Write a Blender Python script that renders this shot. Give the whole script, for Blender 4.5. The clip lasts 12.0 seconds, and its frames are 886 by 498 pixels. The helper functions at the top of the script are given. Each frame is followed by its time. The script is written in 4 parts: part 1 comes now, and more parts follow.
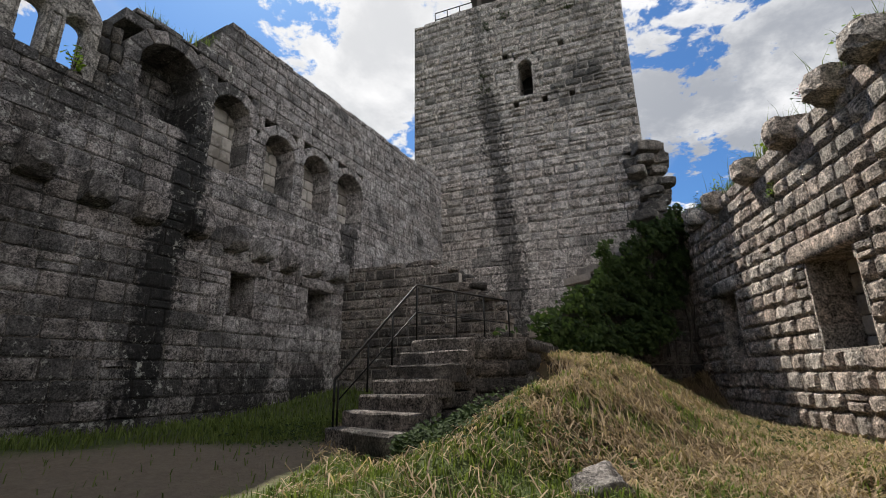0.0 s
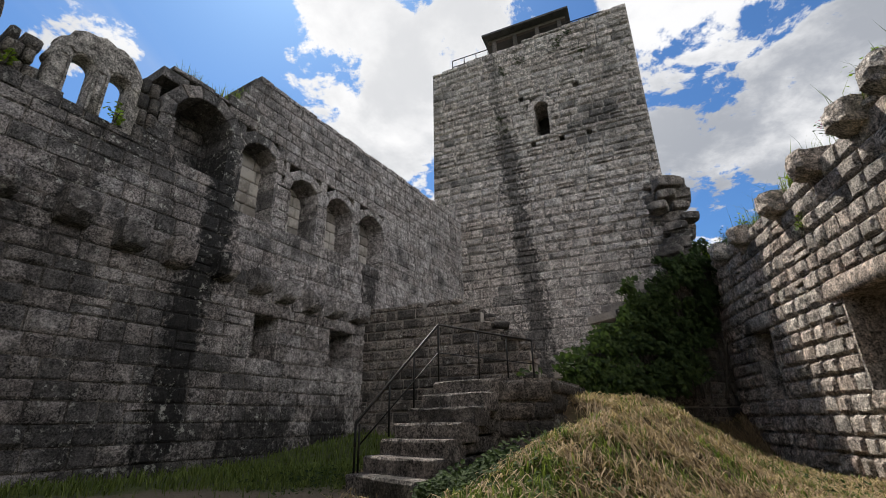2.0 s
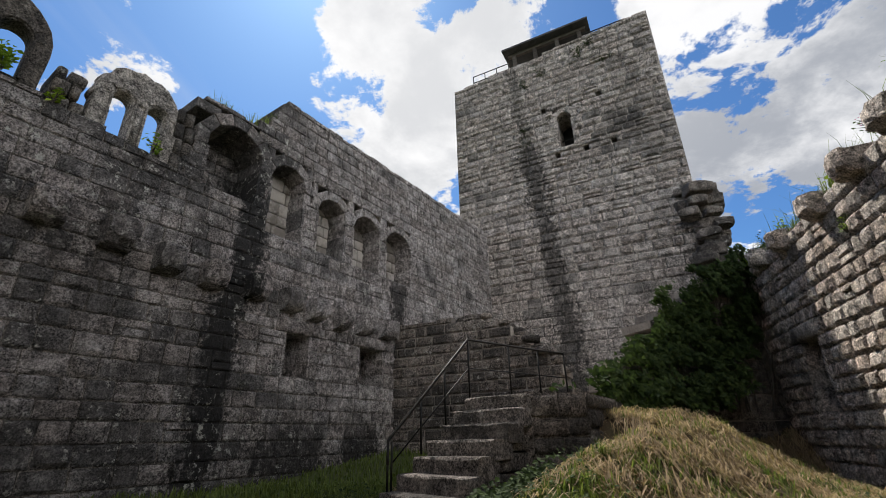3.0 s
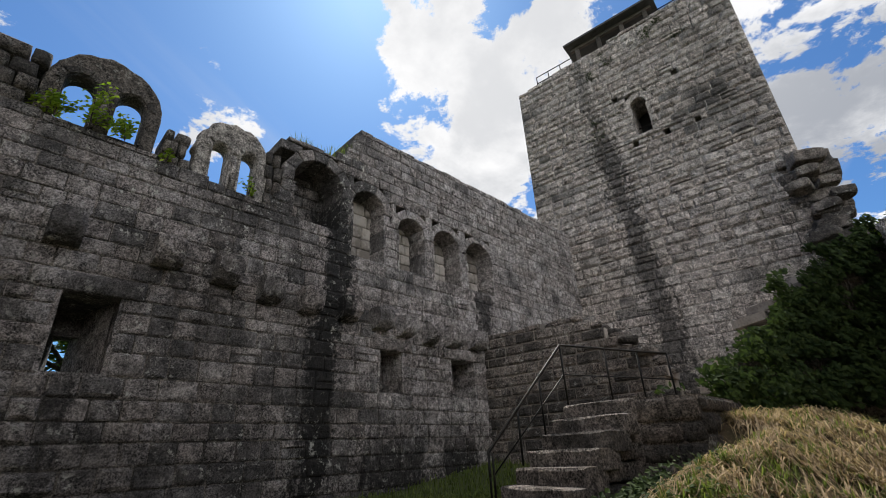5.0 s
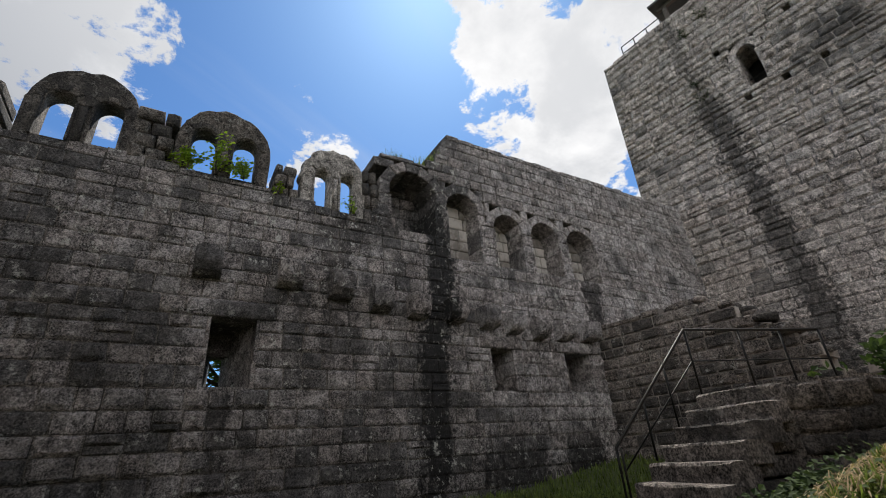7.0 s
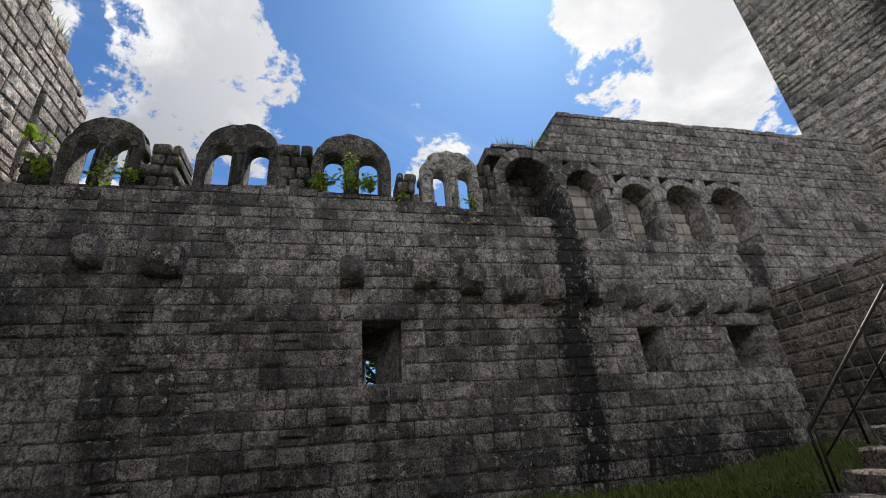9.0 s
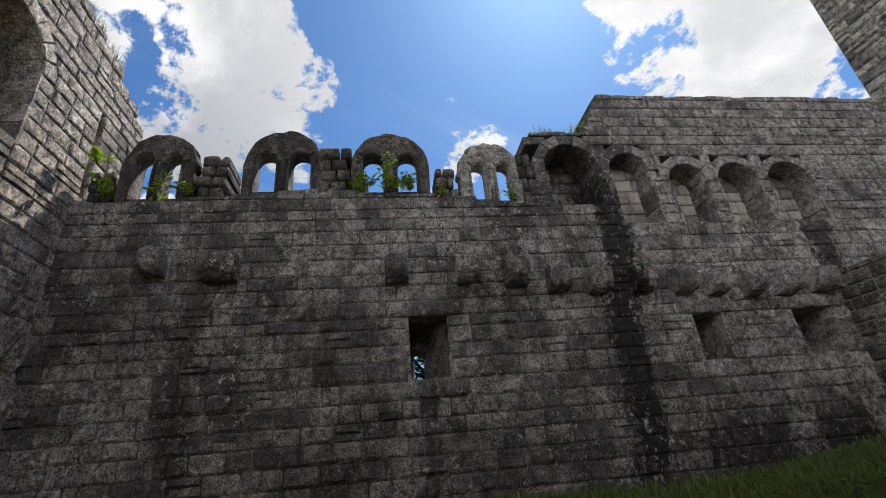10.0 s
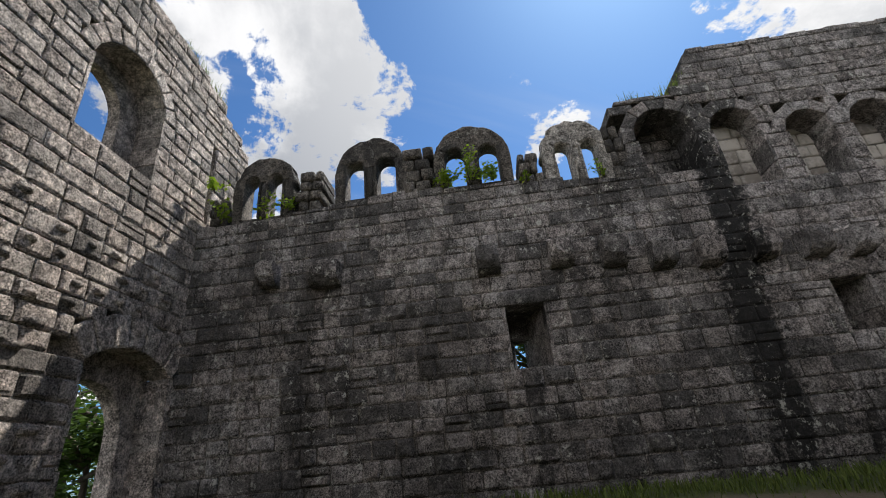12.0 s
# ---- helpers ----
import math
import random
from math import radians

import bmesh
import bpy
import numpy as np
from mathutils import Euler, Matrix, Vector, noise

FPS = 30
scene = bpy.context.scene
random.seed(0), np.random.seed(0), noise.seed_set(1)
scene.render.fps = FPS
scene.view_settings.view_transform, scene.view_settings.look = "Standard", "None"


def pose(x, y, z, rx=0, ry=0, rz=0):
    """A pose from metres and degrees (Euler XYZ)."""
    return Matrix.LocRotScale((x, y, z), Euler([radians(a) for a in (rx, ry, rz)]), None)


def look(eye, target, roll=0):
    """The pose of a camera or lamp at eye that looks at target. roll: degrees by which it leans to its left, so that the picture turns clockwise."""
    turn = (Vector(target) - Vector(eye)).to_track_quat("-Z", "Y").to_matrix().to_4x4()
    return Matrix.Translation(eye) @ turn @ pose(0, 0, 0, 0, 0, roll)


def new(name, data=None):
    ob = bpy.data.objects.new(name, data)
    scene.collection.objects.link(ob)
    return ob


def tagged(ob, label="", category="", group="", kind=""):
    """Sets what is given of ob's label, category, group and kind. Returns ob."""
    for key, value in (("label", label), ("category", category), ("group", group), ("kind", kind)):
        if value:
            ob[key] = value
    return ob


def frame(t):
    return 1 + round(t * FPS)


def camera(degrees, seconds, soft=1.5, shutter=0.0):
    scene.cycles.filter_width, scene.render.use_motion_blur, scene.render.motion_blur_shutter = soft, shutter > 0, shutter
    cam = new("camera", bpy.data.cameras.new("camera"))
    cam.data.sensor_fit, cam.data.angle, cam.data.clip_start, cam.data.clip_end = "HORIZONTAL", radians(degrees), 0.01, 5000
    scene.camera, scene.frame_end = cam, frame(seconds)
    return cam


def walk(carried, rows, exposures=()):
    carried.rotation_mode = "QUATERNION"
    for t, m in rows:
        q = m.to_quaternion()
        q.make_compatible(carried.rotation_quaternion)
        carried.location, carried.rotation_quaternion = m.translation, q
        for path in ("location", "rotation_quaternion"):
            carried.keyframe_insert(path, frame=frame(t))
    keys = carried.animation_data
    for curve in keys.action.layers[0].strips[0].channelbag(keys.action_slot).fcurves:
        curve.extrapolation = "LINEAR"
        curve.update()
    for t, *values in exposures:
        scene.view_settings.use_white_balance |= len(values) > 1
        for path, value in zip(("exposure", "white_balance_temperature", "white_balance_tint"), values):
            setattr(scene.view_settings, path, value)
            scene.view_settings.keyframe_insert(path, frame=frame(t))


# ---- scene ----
cam = camera(88.8, 12.0, soft=0.6)
PATH = [
    (0, pose(0, 0, 1.7, 105.92, 0.93, 0.89)),
    (0.5, pose(0, 0, 1.7, 108.12, 0.91, 1.77)),
    (1, pose(0, 0, 1.7, 109.23, 0.84, 2.25)),
    (1.5, pose(0, 0, 1.7, 110.11, 0.89, 2.78)),
    (2, pose(0, 0, 1.7, 110.92, 0.94, 3.64)),
    (2.5, pose(0, 0, 1.7, 111.85, 1.07, 5.15)),
    (3, pose(0, 0, 1.7, 112.86, 1.34, 7.45)),
    (5, pose(0, 0, 1.7, 114.50, 2.71, 19.06)),
    (5.5, pose(0, 0, 1.7, 114.81, 3.16, 23.85)),
    (6, pose(0, 0, 1.7, 114.94, 3.33, 27.35)),
    (6.5, pose(0, 0, 1.7, 115.00, 3.61, 30.21)),
    (7, pose(0, 0, 1.7, 115.08, 3.78, 33.20)),
    (9, pose(0, 0, 1.7, 115.05, 4.30, 50.85)),
    (9.5, pose(0, 0, 1.7, 114.85, 4.61, 53.75)),
    (10, pose(0, 0, 1.7, 114.82, 4.75, 56.93)),
    (10.5, pose(0, 0, 1.7, 114.85, 5.06, 60.31)),
    (11, pose(0, 0, 1.7, 114.86, 5.29, 64.08)),
    (11.5, pose(0, 0, 1.7, 114.84, 5.34, 66.96)),
    (12, pose(0, 0, 1.7, 114.80, 5.30, 69.72)),
]
walk(cam, PATH)

# ---- light ----
SUN_LEFT, SUN_UP = radians(30), radians(58)
sun_dir = Vector((-math.sin(SUN_LEFT) * math.cos(SUN_UP), math.cos(SUN_LEFT) * math.cos(SUN_UP), math.sin(SUN_UP)))
sun = new("sun", bpy.data.lights.new("sun", "SUN"))
sun.data.energy, sun.data.angle, sun.data.color = 4.4, radians(0.6), (1.0, 0.95, 0.88)
sun.matrix_world = look((0, 0, 60), Vector((0, 0, 60)) - sun_dir)
scene.view_settings.exposure = 0.75


def link(nt, a, b):
    nt.links.new(a, b)


def math_node(nt, op, a, b=None, c=None, clamp=False):
    n = nt.nodes.new("ShaderNodeMath")
    n.operation, n.use_clamp = op, clamp
    for i, v in enumerate((a, b, c)):
        if v is None:
            continue
        if isinstance(v, (int, float)):
            n.inputs[i].default_value = v
        else:
            link(nt, v, n.inputs[i])
    return n.outputs[0]


def vec_node(nt, op, a, b=None):
    n = nt.nodes.new("ShaderNodeVectorMath")
    n.operation = op
    for i, v in enumerate((a, b)):
        if v is None:
            continue
        if isinstance(v, (tuple, list, Vector)):
            n.inputs[i].default_value = tuple(v)
        else:
            link(nt, v, n.inputs[i])
    return n.outputs["Value"] if op in ("DOT_PRODUCT", "LENGTH") else n.outputs[0]


def noise_node(nt, vec, scale, detail=4.0, rough=0.55, distortion=0.0):
    n = nt.nodes.new("ShaderNodeTexNoise")
    n.inputs["Scale"].default_value, n.inputs["Detail"].default_value = scale, detail
    n.inputs["Roughness"].default_value, n.inputs["Distortion"].default_value = rough, distortion
    link(nt, vec, n.inputs["Vector"])
    return n.outputs[0]


def step_node(nt, v, lo, hi, a=0.0, b=1.0):
    n = nt.nodes.new("ShaderNodeMapRange")
    n.interpolation_type = "SMOOTHSTEP"
    for i, k in enumerate((lo, hi, a, b)):
        n.inputs[1 + i].default_value = k
    link(nt, v, n.inputs[0])
    return n.outputs[0]


def mix_node(nt, fac, a, b, kind="MIX"):
    n = nt.nodes.new("ShaderNodeMix")
    n.data_type, n.blend_type = "RGBA", kind
    if isinstance(fac, (int, float)):
        n.inputs[0].default_value = fac
    else:
        link(nt, fac, n.inputs[0])
    for i, v in ((6, a), (7, b)):
        if isinstance(v, (tuple, list)):
            n.inputs[i].default_value = (*v, 1.0) if len(v) == 3 else tuple(v)
        else:
            link(nt, v, n.inputs[i])
    return n.outputs[2]


def heading(left, tan_up):
    """Unit vector towards an azimuth (degrees to the left of +y) and the tangent of its elevation."""
    a = radians(left)
    return Vector((-math.sin(a), math.cos(a), tan_up)).normalized()


def make_world():
    w = bpy.data.worlds.new("sky")
    scene.world = w
    w.use_nodes = True
    nt = w.node_tree
    nt.nodes.clear()
    out, bg = nt.nodes.new("ShaderNodeOutputWorld"), nt.nodes.new("ShaderNodeBackground")
    sky = nt.nodes.new("ShaderNodeTexSky")
    sky.sky_type, sky.sun_disc = "NISHITA", False
    sky.sun_elevation, sky.sun_rotation = SUN_UP, -SUN_LEFT
    sky.air_density, sky.dust_density, sky.ozone_density = 1.0, 0.6, 1.6
    co = nt.nodes.new("ShaderNodeTexCoord").outputs["Generated"]
    sep = nt.nodes.new("ShaderNodeSeparateXYZ")
    link(nt, co, sep.inputs[0])
    up = math_node(nt, "ADD", math_node(nt, "MAXIMUM", sep.outputs[2], 0.0), 0.22)
    flat = nt.nodes.new("ShaderNodeCombineXYZ")
    link(nt, math_node(nt, "DIVIDE", sep.outputs[0], up), flat.inputs[0])
    link(nt, math_node(nt, "DIVIDE", sep.outputs[1], up), flat.inputs[1])
    big = noise_node(nt, flat.outputs[0], 1.9, 12.0, 0.62, 0.45)
    fine = noise_node(nt, flat.outputs[0], 7.0, 9.0, 0.66, 0.2)
    cover = math_node(nt, "ADD", big, math_node(nt, "MULTIPLY", math_node(nt, "SUBTRACT", fine, 0.5), 0.75))
    # the day's banks of cloud with blue between, plus an unseen added one
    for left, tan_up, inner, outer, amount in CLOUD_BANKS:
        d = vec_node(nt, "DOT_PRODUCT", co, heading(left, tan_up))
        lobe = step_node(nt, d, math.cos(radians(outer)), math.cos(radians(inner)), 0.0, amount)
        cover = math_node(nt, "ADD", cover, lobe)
    mask = step_node(nt, cover, 0.565, 0.63)
    thick = math_node(nt, "ADD", noise_node(nt, flat.outputs[0], 2.3, 7.0, 0.55, 0.3), math_node(nt, "MULTIPLY", cover, 0.30))
    thick = step_node(nt, thick, 0.56, 0.80)
    away = vec_node(nt, "DOT_PRODUCT", co, sun_dir)
    glow = step_node(nt, away, 0.62, 0.97)
    # clouds far from the sun, out of view, are boosted as added fill light
    unseen_fill = step_node(nt, away, 0.45, -0.25)
    light = mix_node(nt, thick, (0.58, 0.58, 0.59), (0.25, 0.265, 0.295))
    light = mix_node(nt, math_node(nt, "MULTIPLY", glow, 0.5), light, (0.66, 0.655, 0.65))
    light = mix_node(nt, math_node(nt, "MULTIPLY", unseen_fill, 0.9), light, (2.0, 2.0, 2.03))
    # high thin streaks
    streak = nt.nodes.new("ShaderNodeMapping")
    streak.inputs["Rotation"].default_value = (0, 0, radians(-28))
    streak.inputs["Scale"].default_value = (3.2, 0.35, 1)
    link(nt, flat.outputs[0], streak.inputs["Vector"])
    veil = step_node(nt, noise_node(nt, streak.outputs[0], 1.3, 6.0, 0.5), 0.56, 0.78, 0.0, 0.30)
    blue = mix_node(nt, 1.0, sky.outputs[0], (0.036, 0.058, 0.080), "MULTIPLY")
    blue = mix_node(nt, veil, blue, (0.40, 0.44, 0.50))
    link(nt, mix_node(nt, mask, blue, light), bg.inputs[0])
    bg.inputs[1].default_value = 1.0
    link(nt, bg.outputs[0], out.inputs[0])


# left azimuth, tangent of elevation, inner and outer radius in degrees, amount
# the last bank is unseen, added behind the camera to brighten the walls
CLOUD_BANKS = [(17, 0.92, 3, 13, 0.14), (7, 0.70, 3, 11, 0.14), (19, 1.25, 3, 10, 0.14), (-3, 1.0, 2, 9, 0.14), (-36, 0.66, 8, 22, 0.22), (97, 0.95, 5, 18, 0.18), (49, 0.80, 1, 7, 0.15),
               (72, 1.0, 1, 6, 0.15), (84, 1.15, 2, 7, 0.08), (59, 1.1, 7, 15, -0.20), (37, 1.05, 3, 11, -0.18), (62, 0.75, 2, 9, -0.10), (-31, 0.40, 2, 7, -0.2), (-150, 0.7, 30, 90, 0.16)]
make_world()


# ---- materials ----
def material(name, rough=0.9, metal=0.0):
    m = bpy.data.materials.new(name)
    m.use_nodes = True
    nt = m.node_tree
    b = nt.nodes["Principled BSDF"]
    b.inputs["Roughness"].default_value, b.inputs["Metallic"].default_value = rough, metal
    b.inputs["Specular IOR Level"].default_value = 0.25
    return m, nt, b


def piece_random(nt):
    """A number per piece: by object, and by island within a joined mesh."""
    a = nt.nodes.new("ShaderNodeObjectInfo").outputs["Random"]
    b = nt.nodes.new("ShaderNodeNewGeometry").outputs["Random Per Island"]
    return math_node(nt, "FRACT", math_node(nt, "ADD", math_node(nt, "MULTIPLY", a, 7.31), math_node(nt, "MULTIPLY", b, 5.17)))


def bump(nt, b, height, strength=0.5, distance=0.02):
    n = nt.nodes.new("ShaderNodeBump")
    n.inputs["Strength"].default_value, n.inputs["Distance"].default_value = strength, distance
    link(nt, height, n.inputs["Height"])
    link(nt, n.outputs[0], b.inputs["Normal"])


def stone(name, dark, mid, pale, lichen=0.25, soot=0.4, soot_scale=0.6, streaks=(), axis=(1, 0, 0), moss=0.1, washed=None):
    """Weathered granite: a tone per block, coarse grain, black crust, pale lichen, and dark water streaks at places along the wall."""
    m, nt, b = material(name, 0.92)
    pos = nt.nodes.new("ShaderNodeNewGeometry").outputs["Position"]
    r = piece_random(nt)
    col = mix_node(nt, r, dark, pale)
    col = mix_node(nt, 0.25, col, mid)
    grain = noise_node(nt, pos, 34.0, 8.0, 0.8)
    speck = noise_node(nt, pos, 9.0, 9.0, 0.74)
    blot = noise_node(nt, pos, 3.1, 8.0, 0.7)
    tone = nt.nodes.new("ShaderNodeCombineColor")
    k = math_node(nt, "ADD", step_node(nt, grain, 0.40, 0.60, 0.28, 1.45), step_node(nt, blot, 0.38, 0.62, 0.28, -0.25))
    k = math_node(nt, "MULTIPLY", k, step_node(nt, speck, 0.40, 0.61, 0.5, 1.4))
    for i in range(3):
        link(nt, k, tone.inputs[i])
    col = mix_node(nt, 1.0, col, tone.outputs[0], "MULTIPLY")
    pits = step_node(nt, math_node(nt, "ADD", math_node(nt, "MULTIPLY", grain, 0.6), math_node(nt, "MULTIPLY", speck, 0.4)), 0.42, 0.34)
    col = mix_node(nt, math_node(nt, "MULTIPLY", pits, 0.7), col, (0.03, 0.028, 0.026))
    # black crust in broad patches, broken up finely
    crust = math_node(nt, "ADD", noise_node(nt, pos, soot_scale, 3.0, 0.6), math_node(nt, "MULTIPLY", math_node(nt, "SUBTRACT", speck, 0.5), 1.15))
    crust = math_node(nt, "ADD", crust, math_node(nt, "MULTIPLY", math_node(nt, "SUBTRACT", r, 0.5), 0.34))
    along = vec_node(nt, "DOT_PRODUCT", pos, axis)
    sep = nt.nodes.new("ShaderNodeSeparateXYZ")
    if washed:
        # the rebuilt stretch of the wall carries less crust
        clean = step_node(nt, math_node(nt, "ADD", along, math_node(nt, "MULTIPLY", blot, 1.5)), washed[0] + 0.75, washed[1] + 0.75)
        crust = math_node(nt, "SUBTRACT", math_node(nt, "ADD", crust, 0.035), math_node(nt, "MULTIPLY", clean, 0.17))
    black = step_node(nt, crust, 0.66 - 0.32 * soot, 0.86 - 0.32 * soot, 0.0, 0.8)
    link(nt, pos, sep.inputs[0])
    wob = nt.nodes.new("ShaderNodeCombineXYZ")
    link(nt, math_node(nt, "MULTIPLY", along, 1.6), wob.inputs[0])
    link(nt, math_node(nt, "MULTIPLY", sep.outputs[2], 0.45), wob.inputs[1])
    wave = noise_node(nt, wob.outputs[0], 1.0, 5.0, 0.65)
    for at, half, z0, z1, amount, lean in streaks:
        mid_line = math_node(nt, "ADD", along, math_node(nt, "MULTIPLY", math_node(nt, "SUBTRACT", sep.outputs[2], z1), -lean))
        off = math_node(nt, "ABSOLUTE", math_node(nt, "SUBTRACT", mid_line, at))
        off = math_node(nt, "ADD", off, math_node(nt, "MULTIPLY", math_node(nt, "SUBTRACT", wave, 0.5), half * 3.0))
        off = math_node(nt, "ADD", off, math_node(nt, "MULTIPLY", math_node(nt, "SUBTRACT", speck, 0.5), half * 2.6))
        band = step_node(nt, off, half * 1.15, half * 0.35, 0.0, amount)
        ends = math_node(nt, "MULTIPLY", step_node(nt, sep.outputs[2], z0 - 0.5, z0 + 0.4), step_node(nt, sep.outputs[2], z1 + 0.5, z1 - 0.4))
        black = math_node(nt, "MAXIMUM", black, math_node(nt, "MULTIPLY", band, ends))
    col = mix_node(nt, black, col, (0.014, 0.0135, 0.013))
    if moss:
        green = step_node(nt, noise_node(nt, pos, 1.7, 6.0, 0.7), 0.6, 0.8, 0.0, moss)
        col = mix_node(nt, green, col, (0.07, 0.085, 0.03))
    flake = math_node(nt, "ADD", math_node(nt, "MULTIPLY", noise_node(nt, vec_node(nt, "ADD", pos, (7.0, 3.0, 5.0)), 7.0, 8.0, 0.72), 0.75), math_node(nt, "MULTIPLY", grain, 0.25))
    patch = step_node(nt, noise_node(nt, pos, 1.1, 5.0, 0.65), 0.42, 0.62)
    pale_spots = math_node(nt, "MULTIPLY", step_node(nt, flake, 0.545, 0.60, 0.0, min(1.0, lichen * 1.7)), patch)
    col = mix_node(nt, pale_spots, col, (0.50, 0.49, 0.44))
    link(nt, col, b.inputs["Base Color"])
    h = math_node(nt, "ADD", math_node(nt, "SUBTRACT", math_node(nt, "MULTIPLY", grain, 0.5), math_node(nt, "MULTIPLY", pits, 0.45)), math_node(nt, "ADD", speck, math_node(nt, "MULTIPLY", noise_node(nt, pos, 3.5, 4.0, 0.6), 0.9)))
    bump(nt, b, h, 1.0, 0.09)
    return m


def plain(name, a, c, scale=6.0, rough=0.8, metal=0.0, relief=0.3, stretch=(1, 1, 1), obj=False):
    """Two tones mixed by noise at two scales, with a little relief."""
    m, nt, b = material(name, rough, metal)
    tex = nt.nodes.new("ShaderNodeTexCoord").outputs["Object"] if obj else nt.nodes.new("ShaderNodeNewGeometry").outputs["Position"]
    tex = vec_node(nt, "MULTIPLY", tex, stretch)
    n = math_node(nt, "ADD", math_node(nt, "MULTIPLY", noise_node(nt, tex, scale, 5.0, 0.6), 0.65), math_node(nt, "MULTIPLY", noise_node(nt, tex, scale * 7, 3.0, 0.6), 0.35))
    n = math_node(nt, "ADD", n, math_node(nt, "MULTIPLY", math_node(nt, "SUBTRACT", piece_random(nt), 0.5), 0.22))
    link(nt, mix_node(nt, step_node(nt, n, 0.36, 0.64), a, c), b.inputs["Base Color"])
    bump(nt, b, n, relief, 0.02)
    return m


def leaf(name, a, c):
    """Foliage: a tone per leaf, slightly glossy, letting some light through."""
    m, nt, b = material(name, 0.7)
    b.inputs["Specular IOR Level"].default_value = 0.12
    pos = nt.nodes.new("ShaderNodeNewGeometry").outputs["Position"]
    r = math_node(nt, "ADD", math_node(nt, "MULTIPLY", piece_random(nt), 0.65), math_node(nt, "MULTIPLY", noise_node(nt, pos, 1.3, 3.0), 0.35))
    col = mix_node(nt, r, a, c)
    link(nt, col, b.inputs["Base Color"])
    tr = nt.nodes.new("ShaderNodeBsdfTranslucent")
    link(nt, mix_node(nt, 1.0, col, (1.25, 1.35, 0.8), "MULTIPLY"), tr.inputs[0])
    mix = nt.nodes.new("ShaderNodeMixShader")
    mix.inputs[0].default_value = 0.35
    link(nt, b.outputs[0], mix.inputs[1])
    link(nt, tr.outputs[0], mix.inputs[2])
    link(nt, mix.outputs[0], nt.nodes["Material Output"].inputs[0])
    return m


def direction(left):
    a = radians(left)
    return Vector((-math.sin(a), math.cos(a), 0))


U_LEFT, U_TOWER, U_RIGHT, U_END = direction(63 - 90), direction(-20 - 90), direction(-98.7 - 90), direction(153 - 90)
LEFT_STREAKS = ((5.1, 0.5, 0.8, 7.6, 0.96, 0.10), (3.2, 0.9, 6.0, 7.0, 0.75, 0.0), (-3.4, 0.3, 1.5, 5.2, 0.7, 0.0), (0.7, 0.18, 1.0, 3.0, 0.75, 0.0), (8.4, 0.9, 0.8, 2.0, 0.9, 0.0), (9.8, 0.4, 4.6, 6.0, 0.85, 0.0),
                (8.4, 0.3, 5.0, 5.9, 0.6, 0.0), (1.9, 0.25, 4.2, 5.0, 0.7, 0.0), (-3.0, 0.8, 4.7, 5.3, 0.7, 0.0), (6.6, 1.2, 0.5, 2.1, 0.85, 0.0), (2.6, 0.35, 3.4, 6.6, 0.6, 0.05))
TOWER_STREAKS = ((-4.13, 0.55, 1.0, 13.5, 0.75, -0.09), (-4.5, 0.35, 12.5, 18.0, 0.5, -0.09))
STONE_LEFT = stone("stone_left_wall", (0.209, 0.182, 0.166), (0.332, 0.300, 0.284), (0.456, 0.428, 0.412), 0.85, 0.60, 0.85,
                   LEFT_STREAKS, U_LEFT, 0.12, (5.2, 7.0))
STONE_TOWER = stone("stone_tower", (0.34, 0.290, 0.252), (0.425, 0.377, 0.338), (0.525, 0.475, 0.428), 0.15, 0.26, 0.35,
                    TOWER_STREAKS, U_TOWER, 0.05)
STONE_RIGHT = stone("stone_right_wall", (0.40, 0.31, 0.25), (0.50, 0.43, 0.365), (0.60, 0.54, 0.47), 0.2, 0.16, 0.7, (), U_RIGHT, 0.08)
STONE_END = stone("stone_end_wall", (0.36, 0.30, 0.26), (0.46, 0.40, 0.355), (0.56, 0.50, 0.45), 0.2, 0.16, 0.6, (), U_END, 0.06)
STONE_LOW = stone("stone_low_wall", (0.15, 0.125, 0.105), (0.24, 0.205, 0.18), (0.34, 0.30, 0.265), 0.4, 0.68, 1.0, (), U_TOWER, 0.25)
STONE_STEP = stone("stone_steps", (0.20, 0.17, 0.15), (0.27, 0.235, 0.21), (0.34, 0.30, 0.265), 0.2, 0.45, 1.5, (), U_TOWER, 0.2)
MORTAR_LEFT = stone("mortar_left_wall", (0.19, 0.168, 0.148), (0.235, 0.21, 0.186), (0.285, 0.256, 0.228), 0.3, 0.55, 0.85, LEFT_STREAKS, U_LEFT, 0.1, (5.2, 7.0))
MORTAR_TOWER = stone("mortar_tower", (0.30, 0.265, 0.235), (0.35, 0.315, 0.28), (0.41, 0.37, 0.33), 0.1, 0.3, 0.5, TOWER_STREAKS, U_TOWER, 0.05)
MORTAR = plain("mortar", (0.15, 0.13, 0.115), (0.34, 0.30, 0.26), 3.0, 0.95, 0, 0.6)
PLASTER = plain("old_plaster", (0.15, 0.132, 0.115), (0.36, 0.33, 0.295), 1.6, 0.95, 0, 0.5)
IRON = plain("painted_iron", (0.012, 0.012, 0.012), (0.03, 0.026, 0.022), 14, 0.5, 0.6, 0.15)
WOOD = plain("weathered_wood", (0.05, 0.042, 0.035), (0.12, 0.10, 0.085), 5, 0.85, 0, 0.4, (1, 1, 6))
ROOFING = plain("roof_felt", (0.03, 0.03, 0.032), (0.07, 0.068, 0.066), 3, 0.9, 0, 0.3)
INSIDE_SHADE = plain("painted_interior_shade", (0.02, 0.019, 0.018), (0.035, 0.033, 0.03), 2, 1.0)
